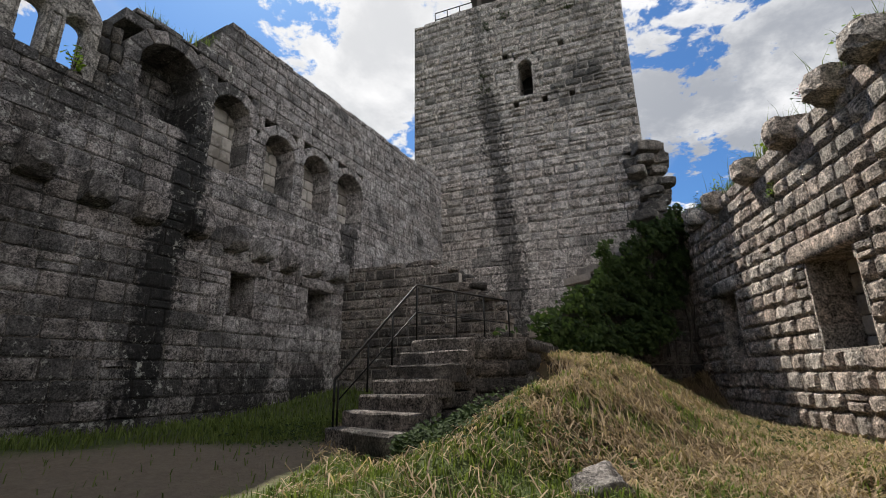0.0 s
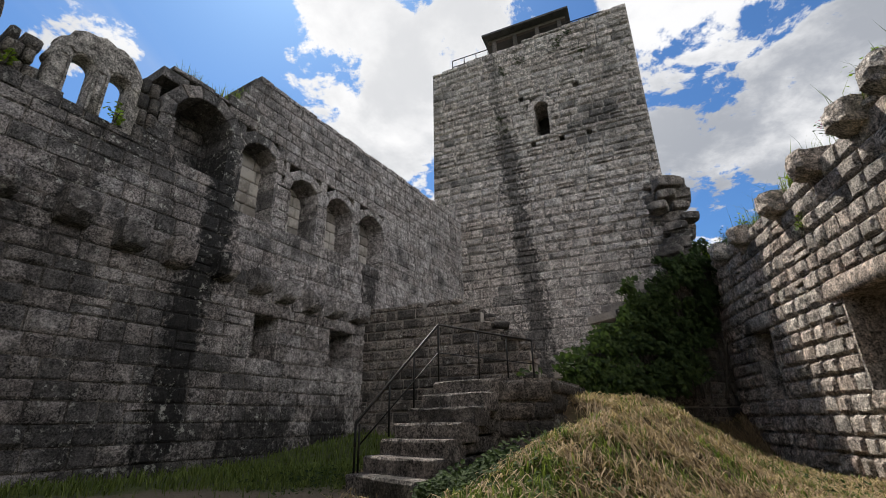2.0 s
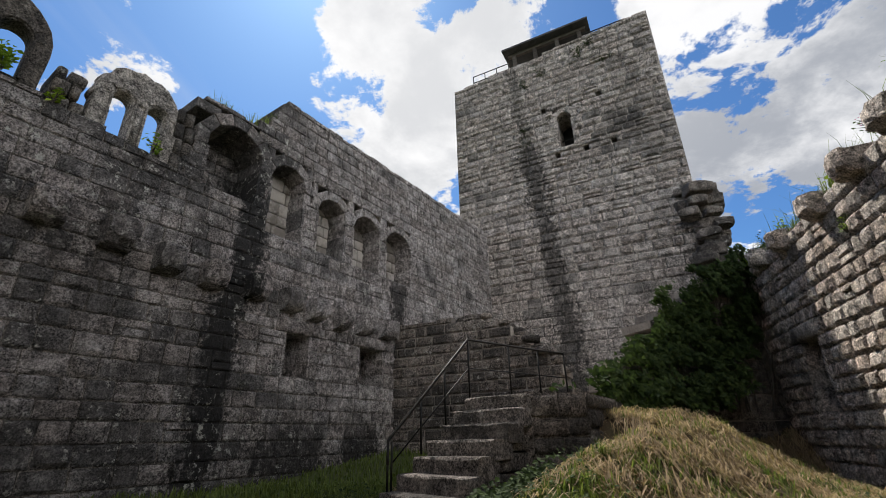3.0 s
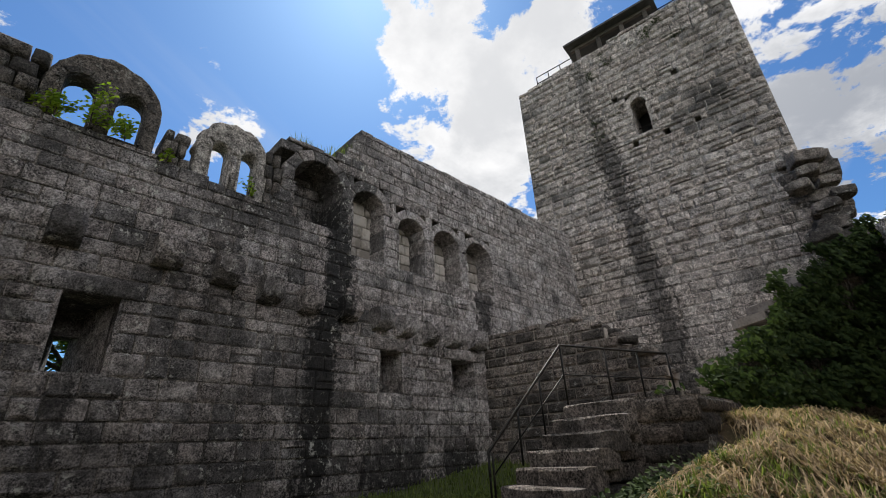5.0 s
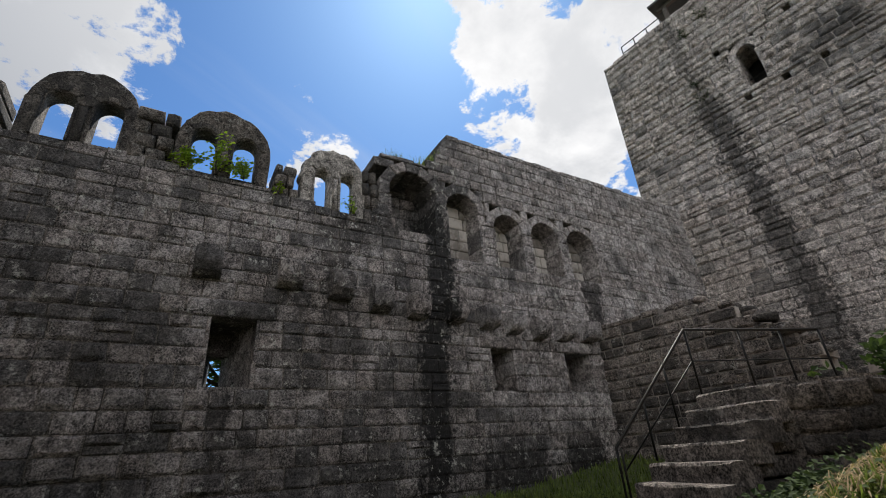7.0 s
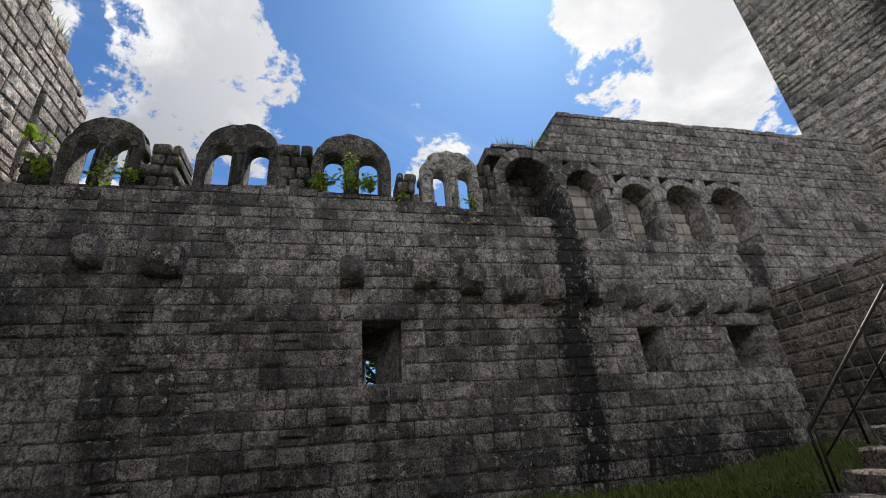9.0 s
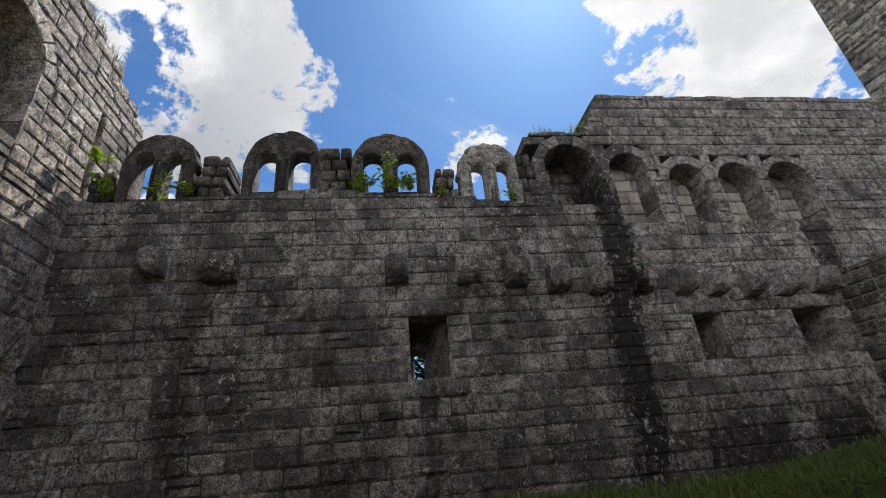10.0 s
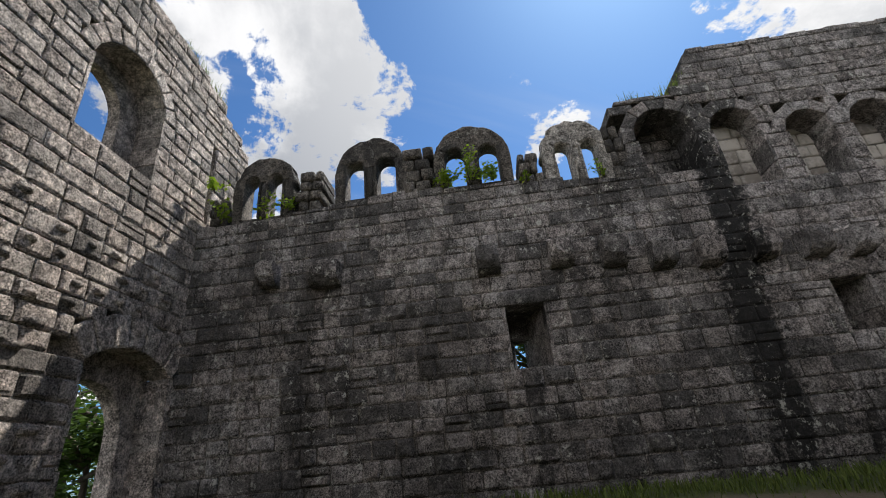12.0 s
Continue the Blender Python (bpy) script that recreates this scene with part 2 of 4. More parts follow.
IVY = leaf("ivy_leaf", (0.010, 0.022, 0.008), (0.066, 0.095, 0.030))
FRESH = leaf("fresh_leaf", (0.11, 0.20, 0.02), (0.30, 0.38, 0.05))
WOODLAND = leaf("tree_leaf", (0.018, 0.036, 0.010), (0.062, 0.10, 0.026))
GRASS = leaf("grass_blade", (0.038, 0.066, 0.013), (0.19, 0.225, 0.065))
STRAW = leaf("dry_stalk", (0.045, 0.031, 0.020), (0.52, 0.39, 0.25))
BARK = plain("bark", (0.04, 0.033, 0.026), (0.10, 0.085, 0.07), 9, 0.95, 0, 0.8, (1, 1, 0.3))
FLOWER = plain("pink_flower", (0.35, 0.10, 0.18), (0.5, 0.2, 0.3), 9, 0.7)


# ---- building blocks ----
def mesh_of(name, verts, faces, mats=(), smooth=False):
    me = bpy.data.meshes.new(name)
    me.from_pydata([tuple(v) for v in verts], [], faces)
    me.validate()
    for m in mats:
        me.materials.append(m)
    if smooth:
        me.shade_smooth()
    return me


def thing(name, label, category, mesh=None, m=None, group="", kind=""):
    ob = new(name, mesh)
    if m is not None:
        ob.matrix_world = m
    return tagged(ob, label, category, group, kind)


def part(name, bm, mat, parent, label="", m=None, smooth=False):
    """One mesh object under a thing or a part; bm is a bmesh or a ready mesh."""
    if isinstance(bm, bpy.types.Mesh):
        me = bm
    else:
        me = bpy.data.meshes.new(name)
        bm.to_mesh(me)
        bm.free()
    if not me.materials and mat is not None:
        me.materials.append(mat)
    if smooth:
        me.shade_smooth()
    ob = new(name, me)
    ob.parent = parent
    if m is not None:
        ob.matrix_basis = m
    return tagged(ob, label)


class Soup:
    """Collects the vertices and faces of many small pieces for one mesh."""

    def __init__(self):
        self.v, self.f = [], []

    def add(self, verts, faces, m=None):
        k = len(self.v)
        self.v += [tuple(m @ Vector(p)) for p in verts] if m is not None else [tuple(p) for p in verts]
        self.f += [tuple(i + k for i in f) for f in faces]

    def mesh(self, name, mats=(), smooth=False):
        return mesh_of(name, self.v, self.f, mats, smooth)


BOX_FACES = [(0, 3, 2, 1), (4, 5, 6, 7), (0, 1, 5, 4), (1, 2, 6, 5), (2, 3, 7, 6), (3, 0, 4, 7)]


def box(x0, x1, y0, y1, z0, z1):
    return [(x0, y0, z0), (x1, y0, z0), (x1, y1, z0), (x0, y1, z0), (x0, y0, z1), (x1, y0, z1), (x1, y1, z1), (x0, y1, z1)], BOX_FACES


def block(w, h, boss, rng, back=0.03, nx=4, nz=3, rough=0.014, margin=None):
    """A dressed block in front view: uneven rounded edge, and a boss that swells out towards the viewer (-y). Origin at its lower left."""
    verts, faces = [], []
    px = rng.uniform(0.4, 0.6)
    edge = (0.13 + min(0.2, 1.6 * boss)) * min(w, h) if margin is None else margin * min(w, h)
    xs = [0, edge, w * px, w - edge, w] if nx == 4 else [0, edge] + [edge + (w - 2 * edge) * i / (nx - 2) for i in range(1, nx - 2)] + [w - edge, w]
    zs = [0, edge, h - edge, h]
    tilt, roll = rng.uniform(-0.3, 0.3) * boss, rng.uniform(-0.3, 0.3) * boss
    for j in range(nz + 1):
        for i in range(nx + 1):
            ex, ez = i in (0, nx), j in (0, nz)
            x = xs[i] + (0 if ex else rng.uniform(-1, 1) * 0.035 * w)
            z = zs[j] + (0 if ez else rng.uniform(-1, 1) * 0.06 * h)
            if ex or ez:
                pull = 0.002 + (0.006 + 0.10 * min(0.06, boss)) * rng.random() + (0.008 if ex and ez else 0)
                x += pull if i == 0 else -pull if i == nx else 0
                z += pull if j == 0 else -pull if j == nz else rng.uniform(-1, 1) * 0.006
                y = -0.002 - rng.random() * rough * 0.5
            else:
                k = rng.uniform(0.65, 0.95) if i in (1, nx - 1) else rng.uniform(0.9, 1.2)
                y = -0.010 - boss * k - rng.random() * rough - tilt * (2 * j / nz - 1) - roll * (2 * i / nx - 1)
            verts.append((x, y, z))
    n = nx + 1
    for j in range(nz):
        for i in range(nx):
            a = j * n + i
            faces.append((a, a + 1, a + n + 1, a + n))
    ring = [i for i in range(n)] + [j * n + nx for j in range(1, nz + 1)] + [nz * n + i for i in range(nx - 1, -1, -1)] + [j * n for j in range(nz - 1, 0, -1)]
    k = len(verts)
    for a in ring:
        verts.append((verts[a][0], back, verts[a][2]))
    for q in range(len(ring)):
        p = (q + 1) % len(ring)
        faces.append((ring[p], ring[q], k + q, k + p))
    return verts, faces


class Opening:
    """A hole or niche in a wall: s0 to s1 along it, z0 up to the springing, then an arch of the given rise (0: a flat lintel)."""

    def __init__(self, s0, s1, z0, spring, rise=0.0, ring=0.26, depth=None):
        self.s0, self.s1, self.z0, self.spring, self.rise, self.ring, self.depth = s0, s1, z0, spring, rise, ring, depth
        self.c, self.half = (s0 + s1) / 2, (s1 - s0) / 2
        if rise:
            self.r = (self.half ** 2 + rise ** 2) / (2 * rise)
            self.zc = spring + rise - self.r
            self.top = spring + rise + ring
        else:
            self.top = spring

    def excluded(self, za, zb, z):
        if zb <= self.z0 + 1e-4 or za >= self.top - 1e-4:
            return None
        if z < self.spring or not self.rise:
            return self.s0, self.s1
        q = (self.r + self.ring) ** 2 - (z - self.zc) ** 2
        if q <= 0:
            return None
        return self.c - math.sqrt(q), self.c + math.sqrt(q)


def courses(z0, z1, breaks, height, rng):
    marks = sorted({z0, z1, *[b for b in breaks if z0 < b < z1]})
    out = []
    for a, b in zip(marks, marks[1:]):
        n = max(1, round((b - a) / height))
        w = [rng.uniform(0.85, 1.15) for _ in range(n)]
        t = a
        for q in w:
            out.append((t, t + q * (b - a) / sum(w)))
            t = out[-1][1]
    return out


def wall_cells(s0, s1, z0, top, ztop, holes, height, lengths, rng):
    """The blocks of a wall, course by course: (s, s, z, z, ragged)."""
    breaks = [v for h in holes for v in (h.z0, h.spring, h.top)]
    for za, zb in courses(z0, ztop, breaks, height, rng):
        gone = sorted(e for e in (h.excluded(za, zb, (za + zb) / 2) for h in holes) if e)
        free, t = [], s0
        for a, b in gone:
            if a > t:
                free.append((t, a))
            t = max(t, b)
        if t < s1:
            free.append((t, s1))
        for a, b in free:
            t = a + 0.0
            first = True
            while t < b - 1e-6:
                w = rng.uniform(*lengths) * (rng.uniform(0.5, 1.0) if first else 1.0)
                first = False
                e = b if t + w > b - lengths[0] * 0.6 else t + w
                zt = top((t + e) / 2)
                if za < zt - 0.1:
                    zc = zb if zb < zt - 0.02 else min(zb, zt) + rng.uniform(-0.05, 0.04)
                    if zc - za > 0.07:
                        rag = zb > zt - 0.25
                        if rng.random() < 0.04 and zc - za > 0.22:
                            zm = za + (zc - za) * rng.uniform(0.35, 0.65)
                            yield t, e, za, zm, rag
                            yield t, e, zm, zc, rag
                        else:
                            yield t, e, za, zc, rag
                t = e


def wall_frame(left, dist):
    """Local x runs along the wall, y into it, z up; the origin is the foot of the perpendicular from the world's origin."""
    u, n = direction(left - 90), direction(left)
    o = n * dist
    return Matrix(((u.x, n.x, 0, o.x), (u.y, n.y, 0, o.y), (0, 0, 1, 0), (0, 0, 0, 1)))


def profile(points):
    def top(s):
        for (a, za), (b, zb) in zip(points, points[1:]):
            if s <= b:
                return za + (zb - za) * max(0.0, (s - a)) / max(1e-6, b - a)
        return points[-1][1]
    return top


PIECES = []  # stones that become objects of their own, linked at the end of the script


def build_wall(name, label, frame_m, s0, s1, z0, top, ztop, holes, height, lengths, mat, boss, near, thick, seed, bare=None, margin=None, joint=None):
    """A masonry wall: a core cut by its openings, and the face of blocks. near(s, z) picks the stones that are objects of their own."""
    rng = random.Random(seed)
    core, rest = Soup(), Soup()
    wall = new(name)
    wall.matrix_world = frame_m
    picked = 0
    for a, b, za, zb, ragged in wall_cells(s0, s1, z0, top, ztop, holes, height, lengths, rng):
        d = thick - (rng.uniform(0, 0.25) if ragged else 0)
        core.add(*box(a, b, 0.008, d, za, zb))
        if bare and bare((a + b) / 2, (za + zb) / 2):
            continue
        g, jut = 0.006, rng.uniform(-0.010, 0.004)
        w, h = b - a - 2 * g - 0.006, zb - za - 2 * g
        bs = boss((a + b) / 2, (za + zb) / 2) * rng.uniform(0.55, 1.35)
        if near((a + b) / 2, (za + zb) / 2) and picked < 300:
            picked += 1
            PIECES.append((wall, a + g, jut, za + g, w, h, bs, mat, rng.random(), margin))
        else:
            rest.add(*block(w, h, bs, rng, margin=margin if bs > 0.03 else None), Matrix.Translation((a + g, jut, za + g)))
    wall.data = None
    bpy.data.objects.remove(wall)
    ob = thing(name, label, "wall", None, frame_m, kind="structure")
    tagged(part("wall_core", core.mesh("wall_core", (joint or MORTAR,)), None, ob), kind="stuff")
    for i, p in enumerate(PIECES):
        if p[0] is wall:
            PIECES[i] = (ob, *p[1:])
    if rest.v:
        tagged(part("stone_facing", rest.mesh("stone_facing", (mat,)), None, ob), kind="stuff")
    return ob


def arch_stones(parent, hole, depth, mat, rng, front=-0.03, name="arch_stone"):
    """The voussoirs round an arched opening, each running through the depth."""
    a0 = math.asin(min(1, hole.half / hole.r))
    if hole.spring + 1e-6 < hole.zc:
        a0 = math.pi - a0
    n = max(5, round(2 * a0 * hole.r / 0.3) | 1)
    for i in range(n):
        t0, t1 = -a0 + 2 * a0 * i / n + 0.008, -a0 + 2 * a0 * (i + 1) / n - 0.008
        r0, r1 = hole.r, hole.r + hole.ring * rng.uniform(0.95, 1.12)
        y = front + rng.uniform(-0.015, 0.01)
        v = []
        for yy, q in ((y, 0.0), (y - 0.0, 0.0), (depth, 0.0)):
            for t, r in ((t0, r0), (t1, r0), (t1, r1), (t0, r1)):
                v.append((hole.c + r * math.sin(t), yy, hole.zc + r * math.cos(t)))
        tm, rm = (t0 + t1) / 2, (r0 + r1) / 2
        for k in range(4):
            x, yy, z = v[4 + k]
            cx, cz = hole.c + rm * math.sin(tm), hole.zc + rm * math.cos(tm)
            v[4 + k] = (cx + (x - cx) * 0.86, y - 0.02, cz + (z - cz) * 0.86)
        f = [(7, 6, 5, 4)] + [(k, 4 + k, 4 + (k + 1) % 4, (k + 1) % 4) for k in range(4)] + [(k, (k + 1) % 4, 8 + (k + 1) % 4, 8 + k) for k in range(4)]
        me = mesh_of(name, v, f, (mat,))
        bm = bmesh.new()
        bm.from_mesh(me)
        bmesh.ops.recalc_face_normals(bm, faces=bm.faces)
        bm.to_mesh(me)
        bm.free()
        part(name, me, None, parent)


def jamb_stones(parent, hole, depth, mat, rng, side_t=0.05, lintel=0.0, sill=True):
    """Stones lining the sides, head and foot of an opening."""
    for s, sign in ((hole.s0, 1), (hole.s1, -1)):
        z = hole.z0
        while z < hole.spring - 0.02:
            e = min(hole.spring, z + rng.uniform(0.3, 0.5))
            if hole.spring - e < 0.15:
                e = hole.spring
            a, b = sorted((s - sign * 0.02, s + sign * side_t * rng.uniform(0.6, 1.0)))
            part("jamb_stone", mesh_of("jamb_stone", *box(a, b, -0.012 - rng.random() * 0.02, depth, z + 0.006, e - 0.006), (mat,)), None, parent)
            z = e
    if lintel:
        bm = bmesh.new()
        v, f = block(hole.s1 - hole.s0 + 0.5, lintel, 0.03, rng, back=depth, nx=5)
        me = mesh_of("lintel", v, f, (mat,), True)
        bm.free()
        part("lintel", me, None, parent, m=Matrix.Translation((hole.s0 - 0.25, -0.03, hole.spring - 0.02)))
    if sill:
        part("sill", mesh_of("sill", *box(hole.s0 - 0.02, hole.s1 + 0.02, -0.02, depth, hole.z0 - 0.03, hole.z0 + 0.02), (mat,)), None, parent)


def flat_with_holes(name, outline, holes, y0, y1, mat, bevel=0.015):
    """A slab in the wall's plane with an uneven outline and openings through it."""
    cu = bpy.data.curves.new(name, "CURVE")
    cu.dimensions, cu.fill_mode, cu.extrude, cu.bevel_depth, cu.bevel_resolution = "2D", "BOTH", abs(y1 - y0) / 2 - bevel, bevel, 1
    for loop in (outline, *holes):
        sp = cu.splines.new("POLY")
        sp.points.add(len(loop) - 1)
        for p, (x, z) in zip(sp.points, loop):
            p.co = (x, z, 0, 1)
        sp.use_cyclic_u = True
    ob = bpy.data.objects.new(name, cu)
    scene.collection.objects.link(ob)
    dg = bpy.context.evaluated_depsgraph_get()
    me = bpy.data.meshes.new_from_object(ob.evaluated_get(dg))
    bpy.data.objects.remove(ob)
    me.transform(Matrix.Translation((0, (y0 + y1) / 2, 0)) @ pose(0, 0, 0, 90))
    me.materials.clear()
    me.materials.append(mat)
    me.name = name
    return me


def rough_rock(name, size, seed, mat, cuts=3, amount=0.18, squash=(1, 1, 1), boxy=1.0):
    """An uneven lump of stone about size across, centred on its origin."""
    bm = bmesh.new()
    bmesh.ops.create_icosphere(bm, subdivisions=cuts, radius=0.5)
    for v in bm.verts:
        p = v.co * 2.2 + Vector((seed * 3.1, seed * 1.7, seed))
        k = 1 + amount * 2 * noise.noise(p) + amount * noise.noise(p * 2.7)
        c = v.co * k * boxy
        v.co = Vector((max(-0.46, min(0.46, c.x)), max(-0.46, min(0.46, c.y)), max(-0.44, min(0.44, c.z))))
        v.co = Vector((v.co.x * size * squash[0], v.co.y * size * squash[1], v.co.z * size * squash[2]))
    me = bpy.data.meshes.new(name)
    bm.to_mesh(me)
    bm.free()
    me.materials.append(mat)
    me.shade_smooth()
    return me


def corbel_mesh(w, h, d, seed, mat):
    """A corbel stone: upright face that rounds away under, worn and uneven."""
    r = random.Random(seed)
    prof = [(0.25, 0.5 * h), (-0.55 * d, 0.5 * h), (-0.93 * d, 0.46 * h), (-d, 0.3 * h), (-d, 0.0), (-0.95 * d, -0.2 * h), (-0.75 * d, -0.38 * h), (-0.45 * d, -0.48 * h), (0.25, -0.5 * h)]
    n, cols = len(prof), 5
    v, f = [], []
    for i in range(cols):
        x = (i / (cols - 1) - 0.5) * w
        k = 0.86 if i in (0, cols - 1) else 1.0
        for y, z in prof:
            yy = y if y > 0 else y * k
            v.append((x + r.uniform(-0.02, 0.02), yy + (r.uniform(-0.025, 0.025) if y < 0 else 0), z * (0.95 if k < 1 else 1) + r.uniform(-0.02, 0.02)))
    for i in range(cols - 1):
        for j in range(n - 1):
            a = i * n + j
            f.append((a, a + 1, a + n + 1, a + n))
    f += [tuple(range(n - 1, -1, -1)), tuple((cols - 1) * n + j for j in range(n))]
    return mesh_of("corbel", v, f, (mat,))


def tube(path, r, sides=6):
    """A bent round bar along a path of points."""
    v, f = [], []
    for i, p in enumerate(path):
        a = Vector(path[max(0, i - 1)])
        b = Vector(path[min(len(path) - 1, i + 1)])
        d = (b - a).normalized()
        e = d.orthogonal().normalized() if abs(d.z) > 0.9 else d.cross(Vector((0, 0, 1))).normalized()
        g = d.cross(e)
        rr = r[i] if isinstance(r, (list, tuple)) else r
        for k in range(sides):
            t = 2 * math.pi * k / sides
            v.append(Vector(p) + e * rr * math.cos(t) + g * rr * math.sin(t))
    n = sides
    for i in range(len(path) - 1):
        for k in range(n):
            f.append((i * n + k, i * n + (k + 1) % n, (i + 1) * n + (k + 1) % n, (i + 1) * n + k))
    f += [tuple(range(n - 1, -1, -1)), tuple(range((len(path) - 1) * n, len(path) * n))]
    return v, f


def leaf_quad(p, normal, size, rng):
    """A small pointed leaf, bent along its rib."""
    n = (Vector(normal) + Vector((rng.uniform(-1, 1), rng.uniform(-1, 1), rng.uniform(-1, 1))) * 0.55).normalized()
    a = n.orthogonal().normalized()
    a.rotate(Matrix.Rotation(rng.uniform(0, 6.28), 3, n))
    b = n.cross(a)
    s = size * rng.uniform(0.6, 1.3)
    p = Vector(p)
    return [p - a * s * 0.5, p + b * s * 0.36 + n * s * 0.1, p + a * s * 0.55, p - b * s * 0.36 + n * s * 0.1], [(0, 1, 2, 3)]


def blade(p, h, w, lean, rng):
    """A bent blade of grass: a long triangle in two pieces."""
    t = rng.uniform(0, 6.28)
    d, c = Vector((math.cos(t), math.sin(t), 0)), Vector((-math.sin(t), math.cos(t), 0))
    p = Vector(p)
    m = p + d * lean * h * 0.35 + Vector((0, 0, h * 0.6))
    e = p + d * lean * h + Vector((0, 0, h * (1 - 0.4 * min(1, lean))))
    return [p - c * w, p + c * w, m + c * w * 0.7, m - c * w * 0.7, e], [(0, 1, 2, 3), (3, 2, 4)]


# ---- ground ----
def smooth(a, b, x):
    t = max(0.0, min(1.0, (x - a) / (b - a)))
    return t * t * (3 - 2 * t)


STAIR_FOOT, STAIR_UP, STAIR_ALONG = Vector((-0.57, 4.97, 0)), Vector((0.8, 0.6, 0)), Vector((-0.6, 0.8, 0))


def terrain(x, y):
    """Height of the ground: a trodden court, a grassy mound up to the landing, and the hill falling away outside."""
    d = math.hypot(x, y)
    s_left = 8.2 - (x * direction(63).x + y * direction(63).y)
    h = 0.15 + 0.62 * smooth(0.5, 4.0, d) + 0.22 * smooth(4.0, 7.0, d)
    h += 0.45 * smooth(8.5, 12.5, y) * smooth(0.0, -2.0, x)
    # mound behind the line from the landing to the corner of the right wall
    ax, ay, bx, by = 0.25, 6.35, 6.4, 11.6
    ln = math.hypot(bx - ax, by - ay)
    tx, ty = (bx - ax) / ln, (by - ay) / ln
    q = -(x - ax) * ty + (y - ay) * tx
    t = (x - ax) * tx + (y - ay) * ty
    rise = smooth(-2.5 - 0.15 * t, 0.1, q) * max(smooth(-0.12, 1.35, (x + 0.57) * 0.848 - (y - 4.97) * 0.53), smooth(6.5, 7.2, y) * smooth(-1.0, -0.4, x))
    gap = 4.6 - (x * direction(-98.7).x + y * direction(-98.7).y)
    s_right = x * direction(-188.7).x + y * direction(-188.7).y
    rise *= 1 - (1 - smooth(0.0, 3.0, gap)) * smooth(-13.4, -11.0, s_right)
    h -= 0.28 * smooth(1.0, 4.0, x) * smooth(12.5, 10.0, y)
    crest = 1.95
    h = h + (crest - h) * rise
    h += 0.05 * noise.noise((x * 0.9, y * 0.9, 0)) + (0.02 + 0.10 * rise) * noise.noise((x * 3.1, y * 3.1, 5)) * smooth(14, 9, d) + (0.015 + 0.05 * rise) * noise.noise((x * 6.5, y * 6.5, 8)) * smooth(14, 9, d)
    out = smooth(24, 90, d)
    h = h * (1 - out) - 26 * out
    far = smooth(500, 2500, d)
    return h * (1 - far) + far * (60 + 90 * noise.noise((x * 0.0009, y * 0.0009, 3)) + 25 * noise.noise((x * 0.004, y * 0.004, 7)))


def make_ground():
    rs = [0.0] + [0.13 * i for i in range(1, 139)] + [18 * 1.16 ** i for i in range(1, 37)]
    n = 360
    verts = [(0, 0, terrain(0, 0))]
    for r in rs[1:]:
        for k in range(n):
            a = 2 * math.pi * k / n
            x, y = r * math.cos(a), r * math.sin(a)
            verts.append((x, y, terrain(x, y)))
    faces = [(0, 1 + k, 1 + (k + 1) % n) for k in range(n)]
    for i in range(len(rs) - 2):
        for k in range(n):
            a, b = 1 + i * n + k, 1 + i * n + (k + 1) % n
            faces.append((a, a + n, b + n, b))
    m, nt, b = material("court_ground", 0.95)
    pos = nt.nodes.new("ShaderNodeNewGeometry").outputs["Position"]
    sep = nt.nodes.new("ShaderNodeSeparateXYZ")
    link(nt, pos, sep.inputs[0])
    broad, fine = noise_node(nt, pos, 0.8, 4.0, 0.6), noise_node(nt, pos, 14.0, 5.0, 0.65)
    soil = mix_node(nt, fine, (0.10, 0.075, 0.05), (0.23, 0.185, 0.13))
    green = mix_node(nt, fine, (0.03, 0.042, 0.012), (0.10, 0.12, 0.036))
    dry = mix_node(nt, fine, (0.03, 0.022, 0.014), (0.16, 0.115, 0.07))
    # dry cut grass on the mound, greener turf round it
    mx = vec_node(nt, "DOT_PRODUCT", pos, (0.62, 0.78, 0))
    on_mound = math_node(nt, "MULTIPLY", step_node(nt, math_node(nt, "ADD", mx, math_node(nt, "MULTIPLY", broad, 1.2)), 4.6, 5.8), step_node(nt, sep.outputs[0], -0.4, 0.5))
    turf = mix_node(nt, math_node(nt, "MULTIPLY", on_mound, step_node(nt, broad, 0.3, 0.5)), green, dry)
    # trodden path between the left wall and the turf
    side = vec_node(nt, "DOT_PRODUCT", pos, tuple(direction(63)))
    wob = math_node(nt, "ADD", side, math_node(nt, "MULTIPLY", math_node(nt, "SUBTRACT", broad, 0.5), 0.9))
    path = math_node(nt, "MULTIPLY", step_node(nt, wob, 3.3, 3.8), step_node(nt, wob, 6.6, 5.9))
    near = step_node(nt, vec_node(nt, "LENGTH", pos), 25, 18)
    path = math_node(nt, "MULTIPLY", math_node(nt, "MULTIPLY", path, near), step_node(nt, sep.outputs[1], 6.6, 5.6))
    col = mix_node(nt, path, turf, soil)
    # aerial haze painted into the ground colour: bluer with distance
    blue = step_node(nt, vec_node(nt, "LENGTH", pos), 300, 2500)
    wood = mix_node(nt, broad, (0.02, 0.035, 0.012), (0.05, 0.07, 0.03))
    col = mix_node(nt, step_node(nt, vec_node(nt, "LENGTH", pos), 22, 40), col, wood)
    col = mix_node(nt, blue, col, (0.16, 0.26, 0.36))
    link(nt, col, b.inputs["Base Color"])
    bump(nt, b, math_node(nt, "ADD", fine, noise_node(nt, pos, 45.0, 3.0)), 0.7, 0.03)
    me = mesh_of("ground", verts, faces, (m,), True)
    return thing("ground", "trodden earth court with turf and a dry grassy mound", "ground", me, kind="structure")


make_ground()


